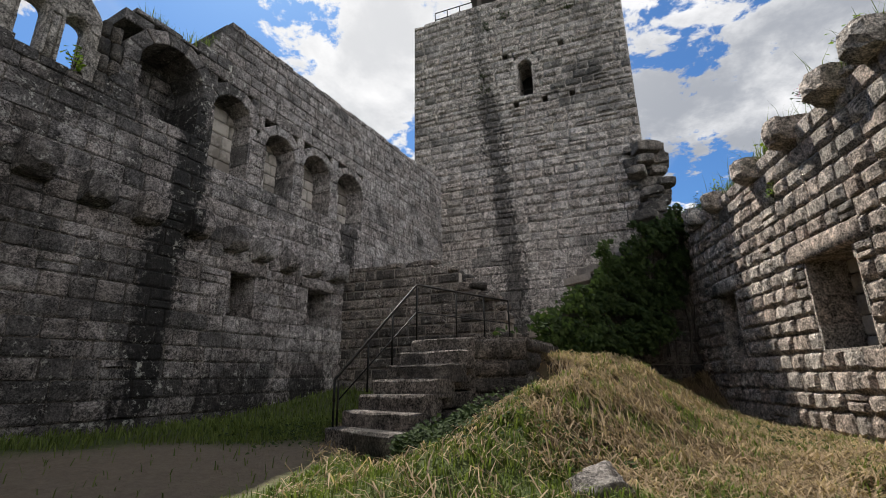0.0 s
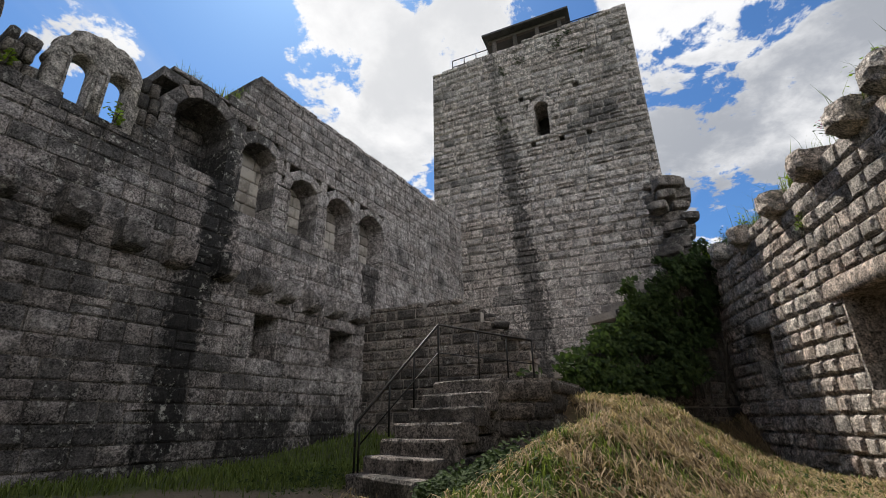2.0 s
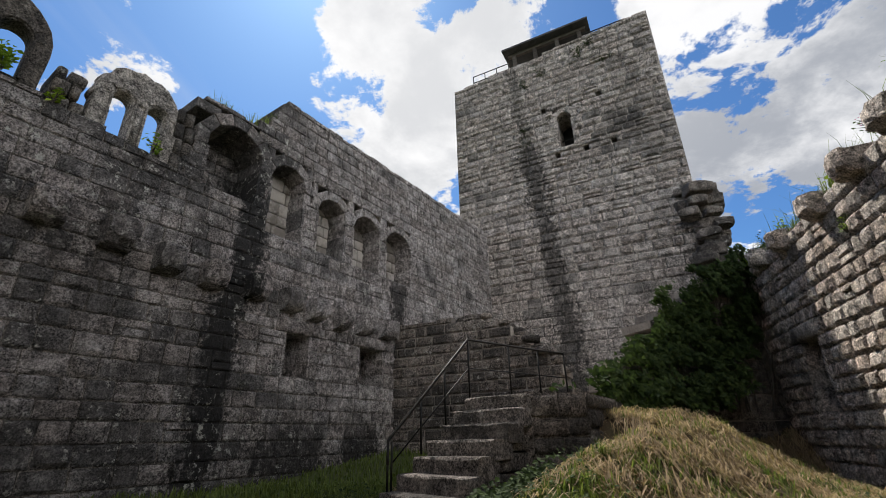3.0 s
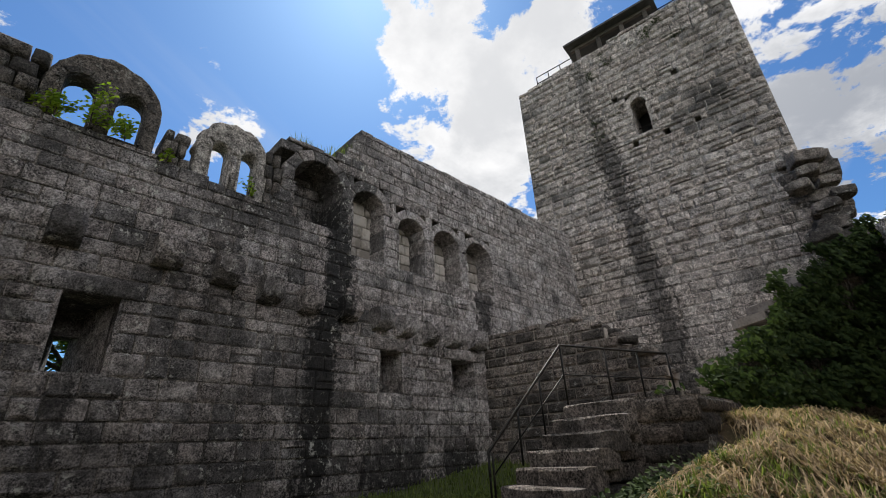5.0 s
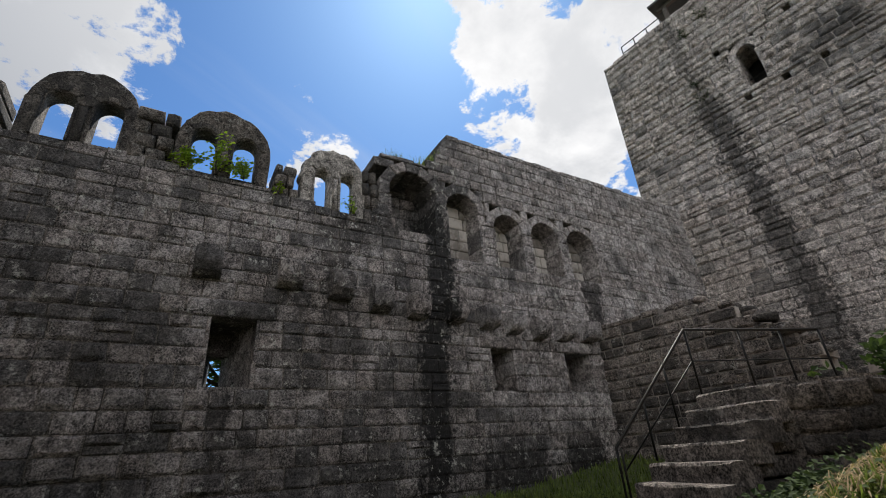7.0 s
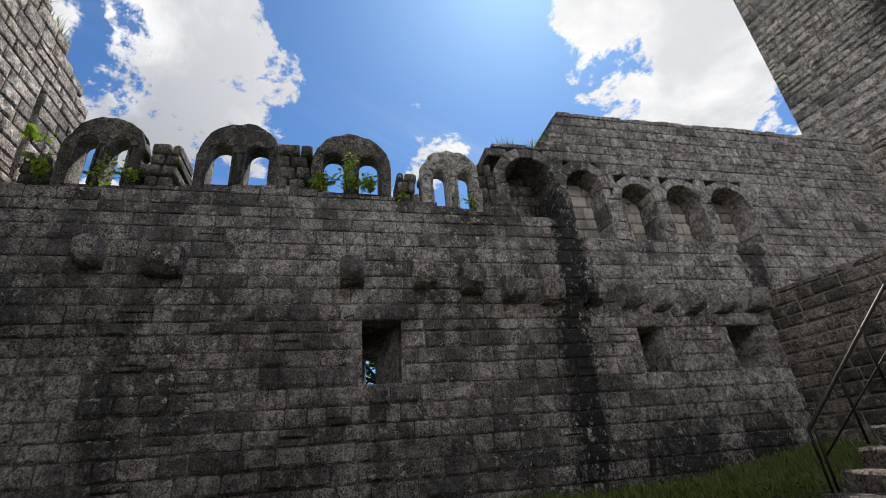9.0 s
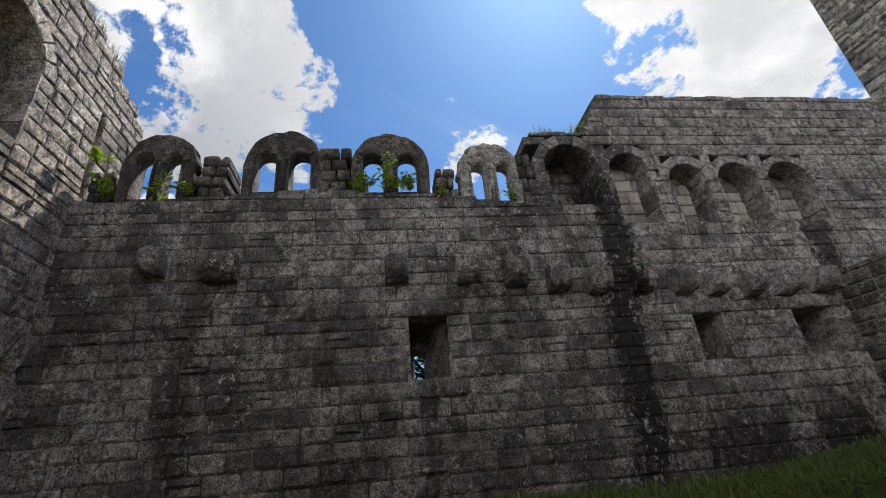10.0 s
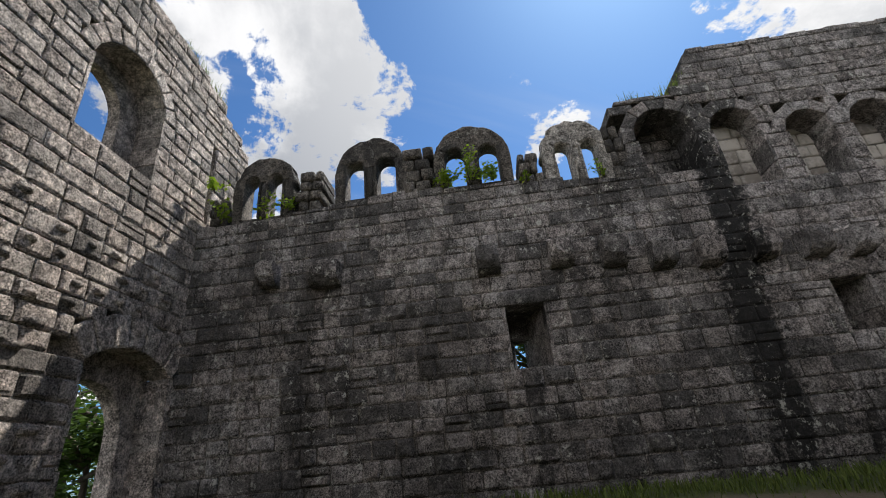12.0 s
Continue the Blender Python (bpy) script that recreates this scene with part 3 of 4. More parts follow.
# ---- the long wall with niches and twin windows ----
LEFT = wall_frame(63, 8.2)
SLIT = Opening(0.38, 1.17, 2.97, 4.14)
WIN_A = Opening(6.04, 6.74, 2.97, 3.92, depth=0.75)
WIN_B = Opening(8.28, 9.2, 2.97, 3.92, depth=0.75)
BIG = Opening(3.68, 4.93, 6.46, 7.36, 0.76, 0.26, depth=0.95)
BLIND = Opening(5.2, 6.2, 5.97, 7.36, 0.5, 0.25, depth=0.6)
NICHE_A = Opening(6.6, 7.57, 5.97, 7.07, 0.48, 0.25, depth=0.65)
NICHE_B = Opening(7.84, 8.93, 5.97, 7.07, 0.51, 0.22, depth=0.65)
NICHE_C = Opening(9.17, 10.38, 5.97, 7.07, 0.52, 0.21, depth=0.65)
left_holes = [SLIT, WIN_A, WIN_B, BIG, BLIND, NICHE_A, NICHE_B, NICHE_C]
left_top = profile([(-7, 6.72), (-5.5, 6.76), (-4, 6.85), (-2, 6.95), (0, 6.93), (1.0, 6.84), (2.4, 6.64), (3.4, 6.55), (3.42, 7.9), (3.64, 8.5), (4.9, 8.5), (4.95, 8.75), (5.25, 9.1), (5.55, 9.68), (6.2, 9.66), (15.7, 9.72)])
wall_left = build_wall("wall_left", "tall blackened granite wall with round-arched niches and corbels", LEFT, -6.0, 15.7, 0.2, left_top, 9.8, left_holes, 0.30, (0.30, 0.58), STONE_LEFT,
                       lambda s, z: 0.002 if (z > 7.2 or s > 9) else 0.045 if s < 2.7 and z < 4.6 and (s * 5.3 + z * 2.7) % 1 > 0.55 else 0.005, lambda s, z: -2.5 < s < 5.5 and 2.0 < z < 5.6, 1.5, 11, joint=MORTAR_LEFT)
rng = random.Random(5)
for hole in left_holes:
    deep = hole.depth or 1.5
    if hole.rise:
        arch_stones(wall_left, hole, deep, STONE_LEFT, rng, -0.02)
        jamb_stones(wall_left, hole, deep, STONE_LEFT, rng, 0.05)
    else:
        jamb_stones(wall_left, hole, deep, STONE_LEFT, rng, 0.05, 0.3)


def niche_back(parent, hole, mat, gap=None):
    """The masonry that closes a niche at its depth, of a few large blocks; gap leaves a slit at one side."""
    r = random.Random(int(hole.s0 * 100))
    z, top = hole.z0 - 0.1, hole.spring + hole.rise + 0.15
    while z < top:
        e = min(top, z + r.uniform(0.28, 0.36))
        s = hole.s0 - 0.15
        if gap and gap[2] < (z + e) / 2 < gap[3]:
            s = gap[1]
        while s < hole.s1 + 0.15:
            t = min(hole.s1 + 0.15, s + r.uniform(0.35, 0.6))
            v, f = block(t - s - 0.01, e - z - 0.01, 0.008, r, back=0.45)
            part("niche_stone", mesh_of("niche_stone", v, f, (mat,), True), None, parent, m=Matrix.Translation((s, hole.depth, z)))
            s = t
        z = e


for hole in (WIN_A, WIN_B):
    niche_back(wall_left, hole, STONE_LEFT)
for hole in (BLIND, NICHE_A, NICHE_B, NICHE_C):
    niche_back(wall_left, hole, PLASTER)
niche_back(wall_left, BIG, STONE_LEFT, (3.5, 4.5, 6.4, 6.95))
# the slit window narrows towards the outside
part("splay_stone", mesh_of("splay_stone", [(0.34, 0.5, 3.05), (0.58, 1.5, 3.05), (0.34, 1.5, 3.05), (0.34, 0.5, 4.14), (0.58, 1.5, 4.14), (0.34, 1.5, 4.14)],
     [(0, 1, 4, 3), (1, 2, 5, 4), (2, 0, 3, 5), (3, 4, 5), (0, 2, 1)], (STONE_LEFT,)), None, wall_left)
part("splay_stone", mesh_of("splay_stone", [(1.11, 0.25, 3.05), (1.11, 1.5, 3.05), (0.78, 1.5, 3.05), (1.11, 0.25, 4.14), (1.11, 1.5, 4.14), (0.78, 1.5, 4.14)],
     [(0, 3, 5, 2), (2, 5, 4, 1), (1, 4, 3, 0), (3, 4, 5), (0, 2, 1)], (STONE_LEFT,)), None, wall_left)
part("slit_head", mesh_of("slit_head", *box(0.40, 1.14, 1.15, 1.5, 3.72, 4.14), (STONE_LEFT,)), None, wall_left)


def arch_loop(c, half, z0, spring, n=12):
    return [(c - half, z0), (c + half, z0)] + [(c + half * math.cos(math.pi * k / n), spring + half * math.sin(math.pi * k / n)) for k in range(n + 1)]


def twin_window(s, sill, width, half, height, crown, seed, mat, gap, clip_r=0.0):
    """A pair of small round-arched lights under one rounded head: slab, mullion shaft, crown stones."""
    r = random.Random(seed)
    ob = thing("twin_window", "weathered double round-arched stone window open to the sky, on the wall top", "window", m=LEFT @ Matrix.Translation((s, 0, sill)), group="twin windows on the wall")
    w = width / 2
    outline = [(-w, -0.12), (w - clip_r, -0.12)]
    n = 15
    for k in range(n + 1):
        t = math.pi * k / n
        x = w * math.cos(t)
        z = height * 0.62 + (crown - height * 0.62) * math.sin(t) ** 0.75
        outline.append((min(w - clip_r, x) + r.uniform(-0.03, 0.03), z + r.uniform(-0.045, 0.03)))
    holes = [arch_loop(sg * (half + gap), half, 0.0, height - half) for sg in (-1, 1)]
    part("window_head", flat_with_holes("window_head", outline, holes, 0.03, 0.40, mat, 0.03), None, ob)
    for sg in (-1, 1):
        c = sg * (half + gap)
        arch_stones(ob, Opening(c - half, c + half, 0, height - half, half, 0.13), 0.38, mat, r, 0.02)
        jamb_stones(ob, Opening(c - half, c + half, 0, height - half), 0.38, mat, r, 0.025, sill=False)
    part("mullion", mesh_of("mullion", *tube([(0, 0.03, 0), (0, 0.03, height * 0.75)], [0.06, 0.055], 8), (mat,), True), None, ob)
    for k in range(7):
        t = math.pi * (k + 0.5) / 7
        x, z = w * 0.97 * math.cos(t), height * 0.62 + (crown - height * 0.62) * math.sin(t) ** 0.75
        if x > w - clip_r:
            continue
        me = rough_rock("crown_stone", 0.40, seed + k, mat, 2, 0.16, (1.0, 1.2, 0.55))
        part("crown_stone", me, None, ob, m=pose(x * 0.96, 0.24, z - 0.07, 0, -math.degrees(math.pi / 2 - t) * -0.75, 0))
    return ob


STONE_WINDOW = stone("stone_twin_windows", (0.11, 0.095, 0.08), (0.17, 0.15, 0.13), (0.25, 0.225, 0.20), 0.25, 0.85, 1.0, (), U_LEFT, 0.15)
STONE_NEWER = stone("stone_repaired_window", (0.29, 0.265, 0.235), (0.34, 0.31, 0.28), (0.40, 0.37, 0.33), 0.15, 0.2, 0.8, (), U_LEFT, 0.0)
twin_window(-4.5, 6.8, 1.35, 0.19, 1.12, 1.62, 21, STONE_WINDOW, 0.08)
twin_window(-2.05, 6.93, 1.55, 0.235, 1.02, 1.56, 22, STONE_WINDOW, 0.12)
twin_window(0.2, 6.88, 1.6, 0.24, 1.02, 1.56, 23, STONE_WINDOW, 0.13)
twin_window(2.42, 6.62, 1.4, 0.19, 1.03, 1.54, 24, STONE_NEWER, 0.09)


def pier(s, sill, w, h, seed, n=5):
    """A stump of the wall between two windows: rough courses of stone."""
    r = random.Random(seed)
    ob = thing("wall_pier", "ruined stone pier between window heads on the wall top", "pier", m=LEFT @ Matrix.Translation((s, 0, sill)), group="piers on the wall")
    z = -0.05
    for k in range(n):
        e = h / n
        ww = w * r.uniform(0.8, 1.08)
        off, split = r.uniform(-0.05, 0.05), r.uniform(0.35, 0.65)
        for a, b in ((-ww / 2, ww * (split - 0.5)), (ww * (split - 0.5), ww / 2)):
            v, f = block(b - a - 0.012, e - 0.01, 0.05, r, back=0.75 + r.uniform(0, 0.15))
            part("pier_stone", mesh_of("pier_stone", v, f, (STONE_WINDOW,), True), None, ob, m=Matrix.Translation((a + off, 0.02 + r.uniform(-0.04, 0.04), z)))
        z += e
    return ob


pier(-3.4, 6.88, 0.6, 1.0, 31, 4)
pier(-1.0, 6.93, 0.72, 1.18, 32, 4)
pier(1.42, 6.76, 0.5, 0.78, 33, 3)
pier(3.24, 6.56, 0.4, 1.35, 34, 4)
pier(-5.5, 6.76, 0.45, 0.75, 35, 3)

# corbels along the long wall
CORBELS_LEFT = [(-4.15, 5.33, 0.36), (-2.97, 5.18, 0.6), (0.24, 5.03, 0.42), (1.6, 4.98, 0.44), (2.57, 4.88, 0.44), (3.39, 4.71, 0.42), (4.22, 4.64, 0.44), (5.14, 4.64, 0.42), (6.02, 4.57, 0.42), (6.75, 4.5, 0.42), (7.54, 4.44, 0.4), (8.28, 4.43, 0.4), (9.19, 4.46, 0.46)]
for i, (s, z, w) in enumerate(CORBELS_LEFT):
    me = corbel_mesh(w, 0.5, 0.44, i, STONE_LEFT)
    thing("corbel", "worn rounded stone corbel projecting from the blackened wall", "corbel", me, LEFT @ Matrix.Translation((s, -0.02, z)), "corbels on the long wall")


# ---- the keep ----
TOWER = wall_frame(-20, 16.5)
KEEP_WINDOW = Opening(-2.72, -2.06, 12.88, 14.25, 0.36, 0.28, depth=1.6)
PUTLOGS = [Opening(s - 0.11, s + 0.11, z, z + 0.25) for s, z in ((-2.85, 12.42), (-1.68, 12.42), (-0.6, 12.42), (-3.2, 14.89), (-0.85, 14.89))]
tower_top = profile([(-7.5, 17.8), (-6.6, 18.0), (-4.5, 18.2), (2.1, 18.45)])
tower = build_wall("wall_tower", "high square keep of bossed granite blocks", TOWER, -7.48, 1.65, 0.8, tower_top, 18.5, [KEEP_WINDOW] + PUTLOGS, 0.36, (0.36, 0.85), STONE_TOWER,
                   lambda s, z: 0.06 if z > 7.5 else 0.03 if z > 6.5 else 0.008, lambda s, z: s > -5.6 and 4.2 < z < 8.4, 1.4, 17, joint=MORTAR_TOWER)
rng = random.Random(8)
arch_stones(tower, KEEP_WINDOW, 1.2, STONE_TOWER, rng, -0.03)
jamb_stones(tower, KEEP_WINDOW, 1.2, STONE_TOWER, rng, 0.06)
v, f = block(1.5, 0.2, 0.03, rng, back=0.4)
part("window_sill", mesh_of("window_sill", v, f, (STONE_TOWER,), True), None, tower, m=Matrix.Translation((-3.12, -0.05, 12.68)))
part("window_bar", mesh_of("window_bar", *tube([(-2.76, 0.5, 13.5), (-2.0, 0.5, 13.5)], 0.03), (IRON,)), None, tower, "iron cross bar")
soup = Soup()
soup.add(*box(-7.48, -7.1, 1.4, 9.3, 0.5, 18.0))
soup.add(*box(1.35, 1.65, 1.4, 9.3, 0.5, 18.3))
soup.add(*box(-7.48, 1.65, 9.3, 9.7, 0.5, 18.2))
soup.add(*box(-7.1, 1.5, 1.4, 9.3, 17.4, 17.9))
part("tower_shell", soup.mesh("tower_shell", (STONE_TOWER,)), None, tower)
# added near-black box behind the window: the room's shade put into its colour
part("dark_chamber", mesh_of("dark_chamber", *box(-6.9, 1.3, 1.45, 9.2, 12.0, 17.3), (INSIDE_SHADE,)), None, tower)

# ---- the right wall ----
RIGHT = wall_frame(-98.7, 4.6)
R_WIN_A = Opening(-7.95, -6.8, 2.0, 3.4, depth=0.6)
R_WIN_B = Opening(-11.25, -10.45, 2.0, 3.4, depth=0.6)
right_top = profile([(-13.4, 5.65), (-11.0, 5.55), (-9.0, 5.5), (-7.5, 5.62), (-5.5, 5.75), (8.1, 5.75)])
wall_right = build_wall("wall_right", "sunlit wall of bulging bossed granite blocks with deep windows", RIGHT, -13.35, 8.1, 0.1, right_top, 5.85, [R_WIN_A, R_WIN_B], 0.31, (0.28, 0.5), STONE_RIGHT,
                        lambda s, z: 0.036, lambda s, z: s < -5.6 and s > -11.4 and z > 0.3, 1.3, 23, lambda s, z: s > -4.0, 0.24, STONE_RIGHT)
rng = random.Random(9)
for hole in (R_WIN_A, R_WIN_B):
    jamb_stones(wall_right, hole, hole.depth + 0.05, STONE_RIGHT, rng, 0.04, 0.34)
    niche_back(wall_right, hole, PLASTER)

# ---- the end wall with the gate ----
END = wall_frame(153, 5.95)
GATE = Opening(6.1, 8.05, 0.3, 3.5, 0.36, 0.5)
ROOF_SLOT = Opening(8.34, 8.48, 6.98, 9.1, depth=0.3)
GREAT_WINDOW = Opening(4.9, 6.7, 6.98, 8.5, 0.78, 0.32)
end_top = profile([(-7, 7.3), (2.0, 10.0), (4.0, 10.9), (6.4, 11.05), (7.6, 10.85), (8.6, 10.55), (9.3, 10.2), (9.9, 9.6)])
wall_end = build_wall("wall_end", "sunlit end wall with an arched gate and a large arched window", END, -7.0, 9.9, 0.1, end_top, 11.3, [GATE, GREAT_WINDOW, ROOF_SLOT], 0.33, (0.35, 0.8), STONE_END,
                      lambda s, z: 0.008, lambda s, z: s > 3.2 and 1.5 < z < 6.3, 0.85, 29, lambda s, z: s < 1.5, 0.30, STONE_END)
rng = random.Random(10)
for hole, d in ((GATE, 0.6), (GREAT_WINDOW, 0.75)):
    arch_stones(wall_end, hole, d, STONE_END, rng, -0.015)
    jamb_stones(wall_end, hole, d, STONE_END, rng, 0.05, sill=hole is GREAT_WINDOW)
niche_back(wall_end, ROOF_SLOT, STONE_END)
# bosses left standing on the blocks round the gate
z = 1.5
while z < 5.7:
    s = 3.1 + rng.uniform(0, 0.4)
    while s < 8.0:
        if not (s > 5.75 and z < 4.35) and not (s > 5.0 and z > 5.45) and rng.random() < 0.78:
            w = rng.uniform(0.18, 0.27) + (0.08 if z < 3.6 else 0)
            part("boss", rough_rock("boss", 1.0, s * 3 + z, STONE_END, 2, 0.2, (w, 0.2, rng.uniform(0.13, 0.18))), None, wall_end, m=Matrix.Translation((s, 0.0, z + rng.uniform(-0.04, 0.04))))
        s += rng.uniform(0.42, 0.62)
    z += 0.34
# inner frames, narrower than the splayed openings
part("gate_frame", flat_with_holes("gate_frame", [(6.0, 0.2), (8.12, 0.2), (8.12, 3.95), (6.0, 3.95)], [arch_loop(6.86, 0.84, 0.25, 2.55)], 0.5, 0.8, STONE_END), None, wall_end)
part("window_frame", flat_with_holes("window_frame", [(4.82, 6.93), (6.8, 6.93), (6.8, 9.4), (4.82, 9.4)], [arch_loop(5.52, 0.70, 7.05, 8.25)], 0.55, 0.8, STONE_END), None, wall_end)

# ---- the low cross wall behind the stairs ----
LOW = wall_frame(-20, 10.6)
low_top = profile([(-7.2, 4.66), (-6.0, 4.68), (-4.5, 4.62), (-4.0, 4.48), (-3.4, 4.12), (-2.9, 3.75), (-2.5, 3.2), (-2.3, 2.4)])
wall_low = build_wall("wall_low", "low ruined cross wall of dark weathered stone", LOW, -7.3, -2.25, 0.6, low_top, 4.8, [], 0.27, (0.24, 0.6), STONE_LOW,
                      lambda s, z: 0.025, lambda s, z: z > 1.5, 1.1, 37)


# ---- stairs and landing ----
LEFT_FOOT, LEFT_HEAD, RIGHT_FOOT, RIGHT_HEAD = Vector((-1.53, 5.91, 0)), Vector((-0.55, 6.80, 0)), Vector((-0.57, 4.97, 0)), Vector((0.30, 6.36, 0))


def step_frame(k, z):
    """Local x along the edge of step k, y into it."""
    a, b = LEFT_FOOT.lerp(LEFT_HEAD, k / 6), RIGHT_FOOT.lerp(RIGHT_HEAD, k / 6)
    u = (b - a).normalized()
    n = Vector((-u.y, u.x, 0))
    return Matrix(((u.x, n.x, 0, a.x), (u.y, n.y, 0, a.y), (0, 0, 1, z), (0, 0, 0, 1))), (b - a).length


def make_stairs():
    ob = thing("stone_stairs", "worn seven-step stone staircase rising to the landing", "stairs")
    r = random.Random(3)
    for k in range(7):
        z1 = 1.15 + 0.183 * k
        m, w = step_frame(k, z1 - 0.25)
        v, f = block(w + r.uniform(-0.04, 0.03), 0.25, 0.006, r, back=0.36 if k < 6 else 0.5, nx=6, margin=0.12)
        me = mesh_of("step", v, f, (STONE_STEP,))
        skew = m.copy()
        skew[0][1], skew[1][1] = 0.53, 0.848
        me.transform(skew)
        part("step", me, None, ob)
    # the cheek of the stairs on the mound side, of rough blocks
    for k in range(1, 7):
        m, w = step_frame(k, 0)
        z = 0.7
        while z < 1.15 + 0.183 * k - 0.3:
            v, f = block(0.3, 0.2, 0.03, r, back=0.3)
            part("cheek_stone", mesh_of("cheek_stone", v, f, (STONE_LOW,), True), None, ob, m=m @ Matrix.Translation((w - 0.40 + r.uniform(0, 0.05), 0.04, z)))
            z += 0.21
    return ob


make_stairs()


def make_landing():
    ob = thing("landing", "stone landing at the stair head, faced with rough dark blocks", "landing", kind="structure")
    r = random.Random(4)
    corners = [Vector((0.34, 6.50, 0)), Vector((1.1, 6.62, 0)), Vector((2.0, 8.6, 0)), Vector((-0.4, 9.2, 0)), Vector((-0.5, 6.95, 0))]
    v = [(p.x, p.y, z) for z in (0.6, 2.2) for p in corners]
    f = [(4, 3, 2, 1, 0), (5, 6, 7, 8, 9)] + [(i, (i + 1) % 5, 5 + (i + 1) % 5, 5 + i) for i in range(5)]
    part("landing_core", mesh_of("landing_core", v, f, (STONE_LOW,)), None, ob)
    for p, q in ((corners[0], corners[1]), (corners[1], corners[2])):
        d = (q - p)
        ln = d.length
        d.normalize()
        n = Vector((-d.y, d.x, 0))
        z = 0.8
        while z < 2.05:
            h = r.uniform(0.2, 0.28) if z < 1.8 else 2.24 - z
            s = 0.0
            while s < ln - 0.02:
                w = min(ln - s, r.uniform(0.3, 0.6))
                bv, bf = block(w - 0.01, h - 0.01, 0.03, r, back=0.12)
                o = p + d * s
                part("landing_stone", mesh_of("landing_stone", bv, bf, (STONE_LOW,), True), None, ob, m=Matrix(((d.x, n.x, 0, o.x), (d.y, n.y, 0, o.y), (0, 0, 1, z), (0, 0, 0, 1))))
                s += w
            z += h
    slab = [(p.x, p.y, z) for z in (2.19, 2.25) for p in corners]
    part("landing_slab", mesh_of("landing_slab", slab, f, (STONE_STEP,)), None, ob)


make_landing()


def make_railing():
    ob = thing("iron_railing", "thin black iron handrail along the stone stairs and landing", "railing")

    def at(k, up):
        p = LEFT_FOOT.lerp(LEFT_HEAD, k / 6) + Vector((0.06, 0.06, 0))
        return Vector((p.x, p.y, 1.15 + 0.183 * k + up))
    top = at(6.0, 0.84)
    back_a, back_b = Vector((0.62, 8.05, 3.09)), Vector((1.05, 8.0, 3.0))
    corner = top
    part("handrail", mesh_of("handrail", *tube([at(0, 0.28), at(0, 0.55), corner, back_a, back_b], 0.019), (IRON,), True), None, ob)
    part("middle_rail", mesh_of("middle_rail", *tube([at(0.3, 0.25), corner - Vector((0, 0, 0.42)), back_a - Vector((0, 0, 0.42)), back_b - Vector((0, 0, 0.4))], 0.010), (IRON,), True), None, ob)
    for p, h in ((at(0, 0.52), 0.62), (at(0.25, 0.5), 0.6), (at(2.2, 0.68), 0.7), (at(4.0, 0.78), 0.8), (corner, 0.88), (corner.lerp(back_a, 0.55), 0.86), (back_a, 0.86), (back_b, 0.8)):
        part("post", mesh_of("post", *tube([p - Vector((0, 0, h)), p], 0.015), (IRON,), True), None, ob)


make_railing()

# ---- the ivy-grown wall between keep and right wall ----
IVY_A, IVY_B = Vector((1.75, 9.2, 0)), Vector((6.75, 12.2, 0))
d_ivy = (IVY_B - IVY_A).normalized()
n_ivy = Vector((-d_ivy.y, d_ivy.x, 0))
IVY_M = Matrix(((d_ivy.x, n_ivy.x, 0, IVY_A.x), (d_ivy.y, n_ivy.y, 0, IVY_A.y), (0, 0, 1, 0), (0, 0, 0, 1)))
ivy_len = (IVY_B - IVY_A).length
wall_ivy = build_wall("wall_ivy", "rubble wall half buried under dark ivy", IVY_M, 0.0, ivy_len, 1.2, profile([(0, 2.3), (0.7, 3.0), (1.7, 3.4), (2.0, 4.0), (3.4, 4.8), (4.4, 5.3), (6.5, 5.8)]), 6.4, [], 0.26, (0.25, 0.6), STONE_LOW,
                      lambda s, z: 0.03, lambda s, z: z < 4, 0.9, 41)

# broken wall stub on the keep's corner
stub = thing("wall_stub", "broken stub of rubble masonry on the keep's corner", "ruined wall", m=TOWER, kind="structure")
r = random.Random(12)
for k in range(90):
    z = 3.0 + 6.8 * (k / 90)
    w = 0.55 if z > 8.5 else 0.75
    part("stub_stone", rough_rock("stub_stone", r.uniform(0.4, 0.7), k, STONE_LOW, 3, 0.12, (1.25, 1.2, 0.6), 1.4), None, stub, m=pose(1.55 + r.uniform(-0.35, w), r.uniform(-0.7, 0.4), z, r.uniform(-7, 7), r.uniform(-7, 7), r.uniform(-18, 18)))


